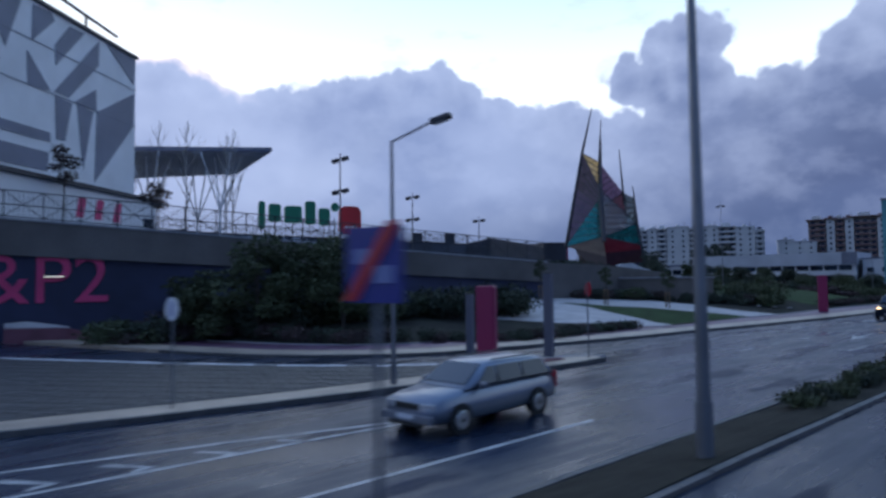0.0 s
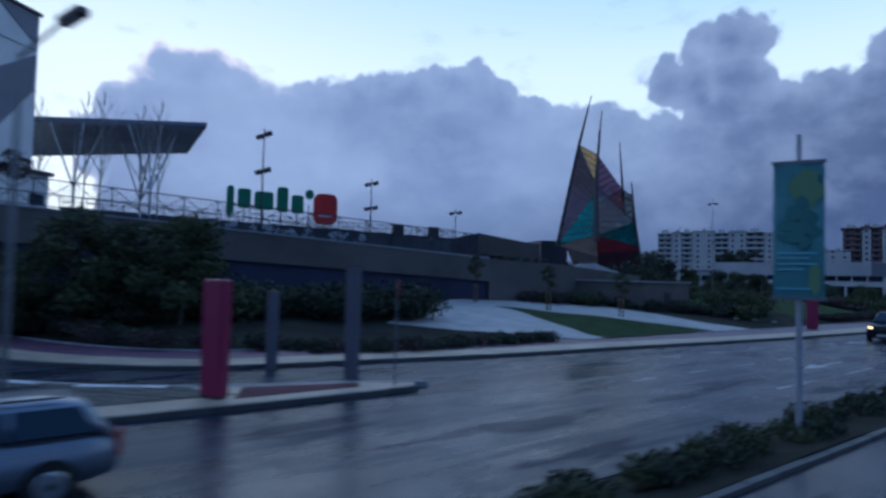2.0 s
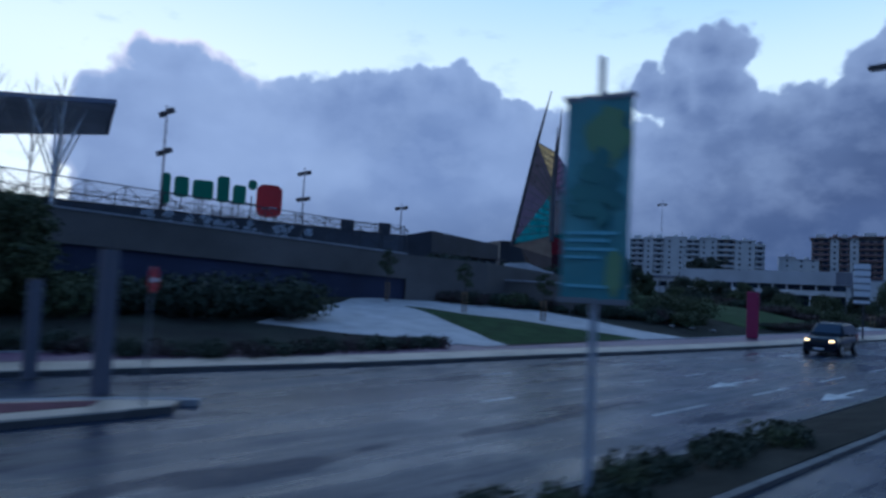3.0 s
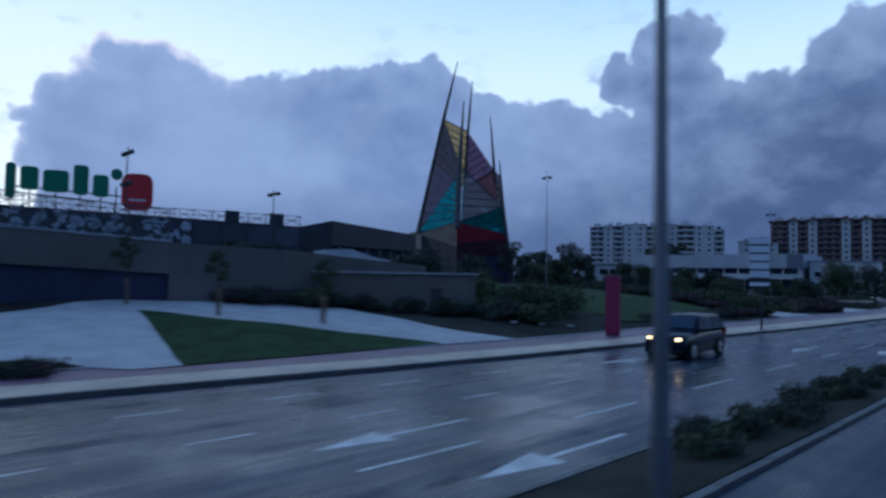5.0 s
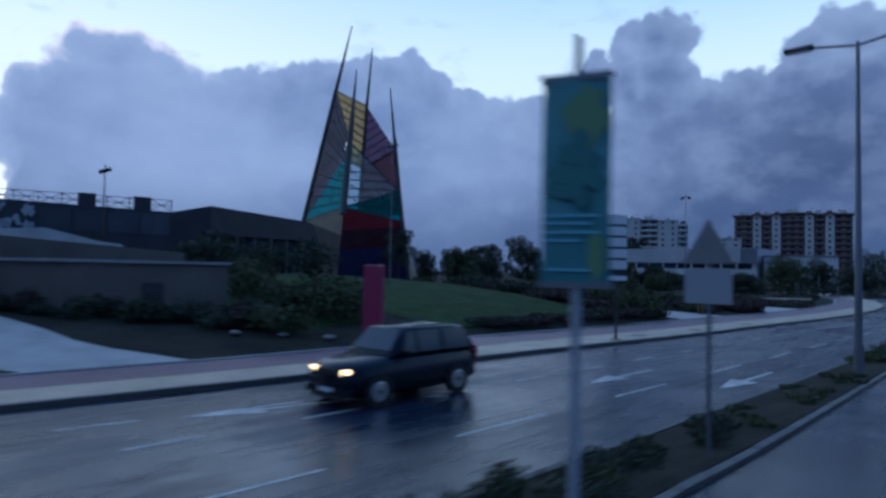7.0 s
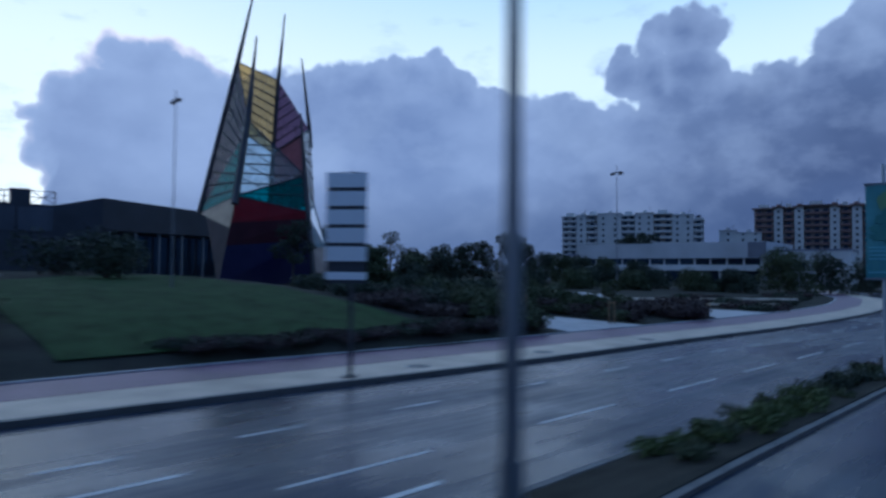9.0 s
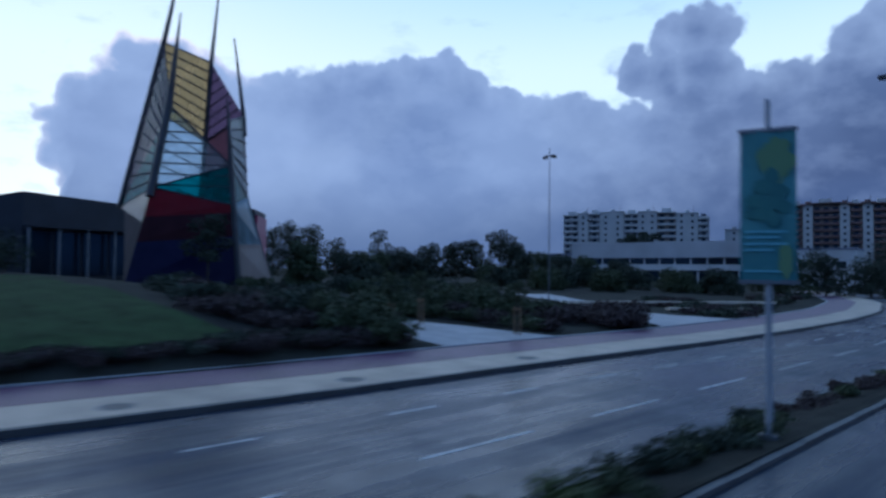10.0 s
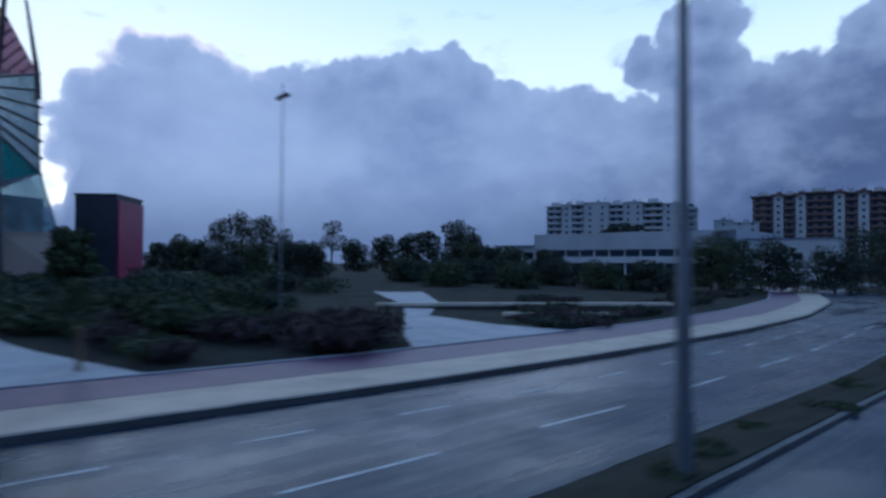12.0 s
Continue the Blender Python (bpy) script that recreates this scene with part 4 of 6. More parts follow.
# back faces: hung high, open below but for bars
Alow, Blow = lerp(A0, Atop, 0.62), lerp(B0, Btop, 0.50)
sheet("glass_sheet", [Alow, Blow, Btop, Atop], G_YELLOW, "amber glass sheet")
louvres(Alow, Atop, Blow, Btop, 8)
louvres(lerp(A0, Atop, 0.10), lerp(A0, Atop, 0.54), lerp(B0, Btop, 0.06), lerp(B0, Btop, 0.42), 4, 0.07)
sheet("glass_sheet", [Blow, Ctop, Btop], G_BROWN, "plum glass sheet")
sheet("glass_sheet", [lerp(B0, Btop, 0.06), Cred, Ctop, Blow], G_RUST, "rust-tinted glass sheet")
for k in range(1, 7):
    t = k / 7
    part("cross_bar", rod(loc(lerp(Blow, Btop, t)), loc(lerp(Ctop, Btop, t)), 0.08, n=5), DARKSTEEL, tower)
part("cross_bar", rod(loc(Blow), loc(Ctop), 0.14, n=6), DARKSTEEL, tower)
part("ring_beam", slab([loc(E0), loc(D0), loc(C0), loc((-66.5, 103, 1.7)), loc((-68, 95, 1.7))], 0.3), CONCRETE, tower, "concrete base ring")

# ---------------- patterned hall at the car park ----------------
hall_u, hall_v = Vector((0.648, -0.761, 0)), Vector((-0.761, -0.648, 0))
HC0 = Vector((-60.6, 18.8, 0))
hall = thing("patterned_hall", pose(*HC0), "tall hall clad in white and grey angular panels", "building")
FACE = 22.0
hp = lambda u, v, z: tuple(hall_u * u + hall_v * v + Vector((0, 0, z)))
bm = bmesh.new()
ring = [hp(0, 0, 0), hp(FACE, 0, 0), hp(FACE, 30, 0), hp(0, 30, 0)]
part("wall", prism([(p[0], p[1]) for p in ring], 4.5, 23.8, bm), WHITE, hall, "white panel wall")
shapes = [
    [(4.25, 23.60), (0.10, 23.60), (0.30, 21.30)], [(5.15, 23.40), (5.15, 21.40), (8.65, 17.70), (10.15, 17.80)],
    [(8.65, 23.30), (6.95, 23.40), (10.05, 19.80), (10.15, 21.30)], [(12.45, 23.40), (10.65, 23.60), (10.25, 23.10), (12.45, 20.80)],
    [(12.85, 19.90), (12.75, 17.50), (10.55, 17.70)], [(5.45, 19.30), (5.35, 17.60), (7.95, 17.60)],
    [(5.25, 17.50), (0.20, 20.50), (0.30, 17.50), (5.45, 11.70)], [(7.65, 17.50), (5.75, 17.40), (6.85, 12.50)],
    [(10.05, 17.50), (8.25, 17.40), (8.95, 14.30), (9.85, 14.30)], [(20.25, 14.50), (10.55, 14.60), (10.45, 13.90), (20.25, 13.70)],
    [(20.25, 13.00), (10.65, 13.10), (10.75, 11.70), (20.25, 11.60)], [(13.45, 23.50), (17.25, 23.50), (14.85, 19.50)], [(15.25, 18.50), (20.25, 20.50), (20.25, 16.50)],
]
for poly in shapes:
    part("grey_panel", slab([tuple(Vector(hp(u, 0, z)) - hall_v * 0.03) for u, z in poly], 0.05), GREYPAINT, hall, "slate grey cladding panel")
for zz in (17.5, 20.8):
    part("panel_joint", slab([tuple(Vector(hp(u, 0, z)) - hall_v * 0.058) for u, z in ((0, zz), (FACE, zz), (FACE, zz + 0.06), (0, zz + 0.06))], 0.02), GREYPAINT, hall)
part("roof_edge", slab([hp(-0.15, -0.2, 23.85), hp(FACE, -0.2, 23.85), hp(FACE, 30, 23.85), hp(-0.15, 30, 23.85)], 0.25), DARKSTEEL, hall, "dark roof edge")
part("roof_beam", rod(hp(2.2, 0.4, 25.0), hp(14, 0.4, 25.6), 0.12), DARKSTEEL, hall)
part("roof_post", rod(hp(6.2, 0.4, 23.4), hp(6.2, 0.4, 25.3), 0.10), DARKSTEEL, hall)
part("lower_block", prism([(p[0], p[1]) for p in (hp(1.6, -3.0, 0), hp(FACE, -3.0, 0), hp(FACE, -0.05, 0), hp(1.6, -0.05, 0))], 4.5, 10.4), WHITE, hall, "white lower block with a flat roof")
part("eave_slab", slab([hp(1.4, -3.3, 10.5), hp(FACE, -3.3, 10.5), hp(FACE, -0.06, 10.5), hp(1.4, -0.06, 10.5)], 0.3), DARKSTEEL, hall, "dark flat eaves")
for u0 in (6.4, 8.6, 10.6):
    part("pink_mark", slab([tuple(Vector(hp(u, -3.03, z))) for u, z in ((u0, 9.7), (u0 + 0.7, 9.7), (u0 + 1.1, 8.2), (u0 + 0.3, 8.2))], 0.04), PINK, hall, "pink painted mark")
part("lower_window", slab([tuple(Vector(hp(u, -3.03, z))) for u, z in ((2.0, 8.9), (3.4, 8.9), (3.4, 8.1), (2.0, 8.1))], 0.05), WINDOW, hall, "dark window")

# canopy beside the hall
canopy = thing("entrance_canopy", pose(-63, 26, 0), "flat grey canopy slab on branching white columns", "canopy")
cn = lambda x, y, z: (x * 1.06 + 63, (y - 6) * 1.06 - 20, 3.3 + (z - 3.3) * 1.06)
bm = slab([cn(-59.2, 31.9, 16.95), cn(-72.0, 14.9, 16.95), cn(-95.0, 19.0, 16.95), cn(-74.2, 35.2, 16.95)], 0.45)
part("roof_slab", bm, GREYPAINT, canopy, "grey canopy roof")
part("soffit", slab([cn(-59.7, 31.8, 16.70), cn(-72.0, 15.3, 16.70), cn(-94.2, 19.3, 16.70), cn(-74.0, 34.8, 16.70)], 0.06),
     mat("soffit_metal", (0.58, 0.59, 0.64), rough=0.35, metal=0.4, vary=0.3, scale=1.5), canopy, "dull metal soffit")
for x, y in ((-63.5, 28.4), (-67.6, 22.8), (-74.5, 30.5)):
    z0 = deck_z(x, y) - 0.3
    bm = rod(cn(x, y, z0), cn(x, y, 11.2), 0.16, 0.14)
    for dx, dy in ((0.2, 2.2), (0.2, -2.2), (-2.2, 0.3), (2.0, 0.2)):
        rod(cn(x, y, 10.8), cn(x + dx, y + dy, 16.7), 0.10, 0.07, bm=bm)
    part("branching_column", bm, WHITE, canopy, "white branching steel column")

SIGNWHITE = mat("print_white", (0.42, 0.44, 0.48), rough=0.6, vary=0.2, scale=5)


def blob_shape_at(r, seed, n=18):
    rg = random.Random(seed)
    return slab([(r * math.cos(math.tau * i / n) * k, 0, r * math.sin(math.tau * i / n) * k) for i, k in [(i, rg.uniform(0.45, 1.15)) for i in range(n)]], 0.05)


# supermarket hall behind the deck, with its roof rail and sign
SH = [(-104.0, 28.0), (-98.0, 46.0), (-91.2, 62.9), (-83.0, 83.5), (-81.2, 88.0), (-85.6, 109.0)]
sh_top = lambda x, y: float(np.interp(y, [28, 50, 64, 83.5, 85, 88, 109], [12.1, 11.3, 10.5, 10.2, 11.5, 11.3, 10.4]))
market = thing("supermarket", pose(0, 0, 0), "long dark-clad supermarket hall with a roof rail", "building")
back = offset(SH, 24.0)
part("wall", prism(SH + back[::-1], 0.5, sh_top), DARKWALL, market, "dark cladding wall")
for i, (a, b) in enumerate(zip(SH, SH[1:])):
    n = max(2, int(math.dist(a, b) / 3.6))
    for k in range(n):
        p, q = lerp(a, b, k / n), lerp(a, b, (k + 1) / n)
        nr = offset([p, q], -0.05)
        z1 = min(sh_top(*p), sh_top(*q))
        if i >= 3:
            continue
        part("wall_panel", slab([(*lerp(nr[0], nr[1], 0.04), z1 - 3.0), (*lerp(nr[0], nr[1], 0.96), z1 - 3.0),
                                 (*lerp(nr[0], nr[1], 0.96), z1 - 0.3), (*lerp(nr[0], nr[1], 0.04), z1 - 0.3)], 0.06),
             mat("panel_slate", (0.06, 0.065, 0.085), rough=0.5, vary=0.4, scale=2, by_object=0.8), market)
for a, b in zip(SH[:3], SH[1:4]):
    n = max(2, int(math.dist(a, b) / 2.4))
    for k in range(n + 1):
        p = lerp(a, b, k / n)
        part("rail_post", rod((*p, sh_top(*p)), (*p, sh_top(*p) + 1.5), 0.06, n=5), DARKSTEEL, market, "dark steel roof railing post")
        if k < n:
            q = lerp(a, b, (k + 1) / n)
            for h0, h1 in ((1.5, 1.5), (0.8, 0.8), (0.1, 1.5), (1.5, 0.1)):
                part("rail_bar", rod((*p, sh_top(*p) + h0), (*q, sh_top(*q) + h1), 0.045, n=5), DARKSTEEL, market, "dark steel roof railing bar")
for t0 in (0.52, 0.80):
    p, q = lerp(SH[2], SH[3], t0), lerp(SH[2], SH[3], t0 + 0.09)
    part("roof_screen", slab([(*p, sh_top(*p)), (*q, sh_top(*q)), (*q, sh_top(*q) + 1.7), (*p, sh_top(*p) + 1.7)], 0.1), DARKWALL, market, "dark roof screen")

# glazed arcade under the dark fascia
a, b = SH[4], SH[5]
ar = offset([a, b], -0.12)
for k in range(7):
    p, q = lerp(ar[0], ar[1], (k + 0.06) / 7), lerp(ar[0], ar[1], (k + 0.94) / 7)
    part("glazing", slab([(*p, 2.2), (*q, 2.2), (*q, 7.0), (*p, 7.0)], 0.08), WINDOW, market, "dark arcade glazing")
    c0 = lerp(offset([a, b], -1.6)[0], offset([a, b], -1.6)[1], k / 7)
    part("column", rod((*c0, 0.5), (*c0, 7.4), 0.17, n=8), STEEL, market, "grey round column")
eo = offset([a, b], -2.0)
part("arcade_roof", slab([(*a, 7.5), (*b, 7.5), (*eo[1], 7.5), (*eo[0], 7.5)], 0.25), DARKSTEEL, market, "dark arcade roof")

# sign on its roof: plain green blocks and a red rounded square
GREEN = mat("sign_green", (0.010, 0.20, 0.10), rough=0.4, vary=0.1, scale=3)
REDS = mat("sign_red", (0.62, 0.020, 0.022), rough=0.4, vary=0.1, scale=3)
sdir = Vector((SH[2][0] - SH[1][0], SH[2][1] - SH[1][1], 0)).normalized()
s0 = Vector((-97.0, 49.1, 0)) - Vector((-sdir.y, sdir.x, 0)) * 0.6
sangle = math.degrees(math.atan2(sdir.y, sdir.x))
roof_sign = thing("roof_sign", pose(*s0, 0, 0, sangle), "green block shapes and a red rounded square on the roof", "sign")


def rounded(x0, x1, z0, z1, r, thick=0.5):
    pts = []
    for cx, cz, a0 in ((x1 - r, z1 - r, 0), (x0 + r, z1 - r, 90), (x0 + r, z0 + r, 180), (x1 - r, z0 + r, 270)):
        pts += [(cx + r * math.cos(math.radians(a0 + a)), 0, cz + r * math.sin(math.radians(a0 + a))) for a in (0, 30, 60, 90)]
    return slab(pts, thick)


zb = lambda u: sh_top(*(s0 + sdir * u).xy) + 2.1
for u0, u1, lo, hi in ((0.1, 1.2, -1.2, 3.3), (1.7, 3.7, 0.0, 3.0), (4.2, 7.1, 0.0, 2.85), (7.6, 9.35, 0.0, 3.9), (9.85, 11.75, 0.0, 2.9)):
    part("green_block", rounded(u0, u1, zb(u0) + lo, zb(u0) + hi, 0.45), GREEN, roof_sign, "plain green sign block")
part("green_dot", rounded(12.0, 13.3, zb(12) + 2.5, zb(12) + 4.0, 0.6), GREEN, roof_sign, "green rounded shape")
part("red_square", rounded(13.3, 17.1, zb(14) - 1.3, zb(14) + 3.6, 1.1, 0.7), REDS, roof_sign, "red rounded square")
part("white_curve", rounded(14.2, 16.3, zb(14) - 0.1, zb(14) + 0.15, 0.12, 0.8), WHITE, roof_sign, "white curved stroke")
part("support_bar", rod((0, 0.3, zb(0) + 0.4), (17, 0.3, zb(17) + 0.4), 0.1), DARKSTEEL, roof_sign)
for u in (0.6, 2.7, 5.6, 8.4, 10.8, 12.6, 14.2, 16.2):
    part("support_post", rod((u, 0.3, zb(u) - 2.2), (u, 0.3, zb(u) + 1.6), 0.08, n=6), DARKSTEEL, roof_sign)

# white printed blossoms on the dark wall under the sign
rb = random.Random(12)
for k in range(90):
    t = rb.uniform(0.0, 0.62)
    q = lerp(SH[1], SH[3], t)
    nr = offset([SH[1], SH[3]], -0.35)
    q = lerp(nr[0], nr[1], t)
    bmb = blob_shape_at(rb.uniform(0.35, 0.8), rb.randrange(99))
    ob = part("wall_print", bmb, SIGNWHITE, market, "white printed blossom")
    ob.matrix_basis = pose(q[0], q[1], sh_top(*q) - rb.uniform(0.3, 4.0), 0, rb.uniform(0, 180), math.degrees(math.atan2(SH[3][1] - SH[1][1], SH[3][0] - SH[1][0])))

# maroon and slate block behind the tower
block = thing("slate_block", pose(-88, 117, 0), "dark slate building with a magenta end wall", "building")
blk = [(-88.4, 112.8), (-85.1, 116.6), (-91.7, 121.6), (-96.0, 116.5)]
blk = [(a + 88, b - 117) for a, b in blk]
part("wall", prism(blk, 0.3, lambda x, y: 11.3), DARKWALL, block, "slate wall")
part("end_wall", prism([(2.95, -0.35), (3.2, -0.15), (-3.5, 4.75), (-3.7, 4.5)], 0.4, 10.8), TOTEM, block, "magenta end wall")
part("roof_edge", prism([(x * 1.03, y * 1.03) for x, y in blk], 11.3, 11.6), DARKSTEEL, block, "dark roof edge")


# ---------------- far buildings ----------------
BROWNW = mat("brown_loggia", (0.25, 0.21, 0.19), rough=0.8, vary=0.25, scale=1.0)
# the pale render darkened: the recesses' shade is put into its colour
SHADEW = mat("shaded_grey_render", (0.36, 0.36, 0.37), rough=0.8, vary=0.2, scale=1.0)


def flats(name, m, label, storeys, sh, deep, bays, wall_m, slab_m, roof_m, eaves=0.0):
    """A block of flats from bays (kind, width, extra height): plain wall bays ("p") stand proud of loggia bays ("b", "g") with balconies."""
    b = thing(name, m, label, "building")
    x = -sum(q[1] for q in bays) / 2
    small = mesh_of(box(-0.55, 0.55, -0.07, 0.05, 0.9, 2.1), "window")
    large = mesh_of(box(-1.0, 1.0, -0.07, 0.05, 0.1, 2.3), "window")
    for w_me in (small, large):
        w_me.materials.append(WINDOW)
    for kind, wide, extra in bays:
        hgt, mid = storeys * sh + extra, x + wide / 2
        if kind == "p":
            part("wall", box(x, x + wide, -0.9, deep, -9, hgt), wall_m, b, "plain rendered wall bay")
            n = max(1, int(wide / 4.5))
            for k in range(n):
                for q in range(storeys):
                    part("window", small, None, b).matrix_basis = pose(x + (k + 0.5) * wide / n, -0.9, q * sh)
        else:
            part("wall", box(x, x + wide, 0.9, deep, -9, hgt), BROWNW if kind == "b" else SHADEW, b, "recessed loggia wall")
            n = max(1, int(wide / 3.2))
            for q in range(storeys):
                part("balcony", box(x + 0.1, x + wide - 0.1, -1.2, 0.88, q * sh - 0.15, q * sh + 0.95), slab_m, b, "balcony front")
                for k in range(n):
                    part("window", large, None, b).matrix_basis = pose(x + (k + 0.5) * wide / n, 0.88, q * sh)
        part("roof_edge", box(x - 0.2 - eaves, x + wide + 0.2 + eaves, -1.3 - eaves, deep + 0.4, hgt, hgt + 0.5), roof_m, b, "flat roof edge")
        if kind != "p":
            part("roof_hut", box(mid - wide * 0.28, mid + wide * 0.22, 3, 8, hgt + 0.5, hgt + 2.6), wall_m, b, "roof stair hut")
        else:
            part("roof_tank", rod((mid, 4, hgt + 0.5), (mid, 4, hgt + 1.9), 1.1, n=12), roof_m, b, "round roof tank")
            part("roof_aerial", rod((mid + wide * 0.3, 3, hgt + 0.5), (mid + wide * 0.3, 3, hgt + 3.6), 0.09, n=5), DARKSTEEL, b, "thin roof aerial")
        x += wide
    return b


flats("apartment_block", pose(-173, 365, 8.6, 0, 0, 24), "cream eight-storey apartment block with balcony bays", 8, 3.0, 12,
      [("g", 8, -0.5), ("p", 5, 0.3), ("g", 6, 0), ("p", 12, 0.8), ("g", 7, -0.4), ("p", 9, 0.6), ("b", 9, 0), ("p", 10, -0.6), ("g", 5, -3.4)], RENDERW, RENDERW, RENDERW)
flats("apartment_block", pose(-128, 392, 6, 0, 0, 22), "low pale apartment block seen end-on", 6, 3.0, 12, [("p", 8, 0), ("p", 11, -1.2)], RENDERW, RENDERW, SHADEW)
flats("apartment_tower", pose(-100, 412, 8.4, 0, 0, 16), "red and cream apartment block with deep balconies", 9, 3.0, 14,
      [("b", 9, 0), ("p", 4, 0.6), ("b", 5, 0), ("p", 4, 0.6), ("b", 11, 0.9), ("p", 4, 0.6), ("b", 5, 0), ("p", 4, 0.6), ("b", 8, 0)], RENDERW, RENDERR, RENDERR, 0.7)

# long low hall with ribbon windows
HALLWHITE = mat("hall_paint", (0.50, 0.51, 0.53), rough=0.6, vary=0.18, scale=0.8)
longhall = thing("ribbon_window_hall", pose(-107, 224, 0, 0, 0, 4.8), "long low white hall with a dark ribbon window", "building")
part("wall", box(0, 49, 0, 24, -1, 10.6), HALLWHITE, longhall, "white wall")
part("roof_band", box(-0.6, 49.6, -0.9, 24.6, 6.9, 10.9), mat("roof_metal", (0.40, 0.42, 0.46), rough=0.4, metal=0.2, vary=0.15, scale=1), longhall, "pale metal fascia band")
for k in range(12):
    part("window", box(0.6 + k * 4.0, 4.1 + k * 4.0, -0.10, 0.05, 5.25, 6.85), WINDOW, longhall, "dark ribbon window")
part("floor_band", box(-0.4, 49.4, -0.7, -0.005, 3.8, 5.2), HALLWHITE, longhall, "white storey band")
for k in range(10):
    part("shopfront", box(0.8 + k * 4.8, 5.0 + k * 4.8, -0.08, 0.05, 0.6, 3.7), WINDOW, longhall, "dark ground-floor glazing")
for k in range(0, 11, 2):
    part("pillar", box(0.2 + k * 4.8, 0.75 + k * 4.8, -0.6, -0.01, 0, 3.79), HALLWHITE, longhall, "white pillar")
part("end_panel", box(45.5, 49.7, -0.96, -0.905, 7.0, 10.8), mat("slate_panel", (0.13, 0.14, 0.18), rough=0.5, vary=0.2, scale=2), longhall, "slate end panel")
wing = thing("hall_wing", pose(-120, 223, 0, 0, 0, 4.8), "lower pale wing beside the long hall", "building")
part("wall", box(0, 12.2, 0, 16, -1, 7.6), HALLWHITE, wing)
part("roof", box(-0.4, 12.3, -0.5, 16.3, 7.6, 8.3), GREYPAINT, wing, "grey flat roof")
for k in range(3):
    part("window", box(0.8 + k * 3.8, 3.9 + k * 3.8, -0.08, 0.05, 4.6, 6.4), WINDOW, wing, "dark window")
annex = thing("white_annex", pose(-57, 231, 0, 0, 0, 8), "plain white two-storey annex", "building")
part("wall", box(0, 16, 0, 14, -1, 8.6), HALLWHITE, annex)
part("roof", box(-0.2, 16.2, -0.2, 14.2, 8.6, 9.0), GREYPAINT, annex)
for k in range(4):
    part("window", box(1.2 + k * 3.8, 2.9 + k * 3.8, -0.08, 0.05, 4.6, 6.0), WINDOW, annex)


# ---------------- street furniture ----------------
def street_lamp():
    lamp = thing("street_lamp", pose(0, 0, 0), "tall tapered grey steel street lamp in the planting strip", "street lamp", "lamps along the central reservation")
    part("pole", rod((0, 0, 0), (0, 0, 9.9), 0.115, 0.055, 12), STEEL, lamp, smooth=False)
    part("base", rod((0, 0, 0), (0, 0, 0.9), 0.14, 0.135, 12), STEEL, lamp, "steel base sleeve")
    for s in (-1, 1):
        part("arm", rod((0, 0, 9.8), (s * 1.25, 0, 10.0), 0.04, n=8), STEEL, lamp)
        bm = box(-0.42, 0.42, -0.13, 0.13, -0.08, 0.08, 0.05)
        hd = part("lamp_head", bm, DARKSTEEL, lamp, "dark lamp head")
        hd.matrix_basis = pose(s * 1.6, 0, 10.02)
        ln = part("lens", box(-0.3, 0.3, -0.1, 0.1, -0.10, -0.081), LAMPGLASS, hd, "glass lens")
    return lamp


lamp = street_lamp()
lamp.matrix_basis = pose(-4.8, 10.2, bank_at(-4.8, 10.2) - 0.03)
for x, y in ((-4.9, -20), (-3.98, 40.15), (-4.3, 70.2), (-4.3, 101.9), (-5.9, 133)):
    copy_thing(lamp, pose(x, y, bank_at(x, y) - 0.03, 0, 0, random.uniform(-2, 2)))

kl = thing("kerb_lamp", pose(-15.95, 12.7, 0.13, 0, 0, 22), "grey steel street lamp with a single arm on the island", "street lamp")
part("pole", rod((0, 0, 0), (0, 0, 7.7), 0.085, 0.05, 10), STEEL, kl)
part("base", rod((0, 0, 0), (0, 0, 0.7), 0.11, 0.11, 10), STEEL, kl)
part("arm", rod((0, 0, 7.65), (1.45, 0, 8.15), 0.04, n=8), STEEL, kl)
hd = part("lamp_head", box(-0.35, 0.35, -0.14, 0.14, -0.09, 0.09, 0.05), DARKSTEEL, kl, "dark lamp head")
hd.matrix_basis = pose(1.75, 0, 8.2, 0, -12, 0)
part("lens", box(-0.22, 0.22, -0.1, 0.1, -0.11, -0.092), LAMPGLASS, hd, "glass lens")


def flood(x, y, z0, z1, levels, label, k=1.0):
    f = thing("floodlight_mast", pose(x, y, z0), label, "floodlight", "floodlight masts")
    part("pole", rod((0, 0, 0), (0, 0, z1 - z0 + 0.5), 0.11 * k, 0.05 * k, 8), DARKSTEEL if k == 1 else STEEL, f)
    for h in levels:
        part("crossarm", rod((-0.9 * k, 0, z1 - z0 - h), (0.9 * k, 0, z1 - z0 - h), 0.04, n=6), DARKSTEEL, f)
        for s in (-0.8, 0.8):
            p = part("floodlight", box(-0.35 * k, 0.35 * k, -0.2 * k, 0.2 * k, -0.2 * k, 0.2 * k, 0.03 * k), DARKSTEEL, f, "dark floodlight head")
            p.matrix_basis = pose(s * k, 0, z1 - z0 - h - 0.1, 25, 0, 0)


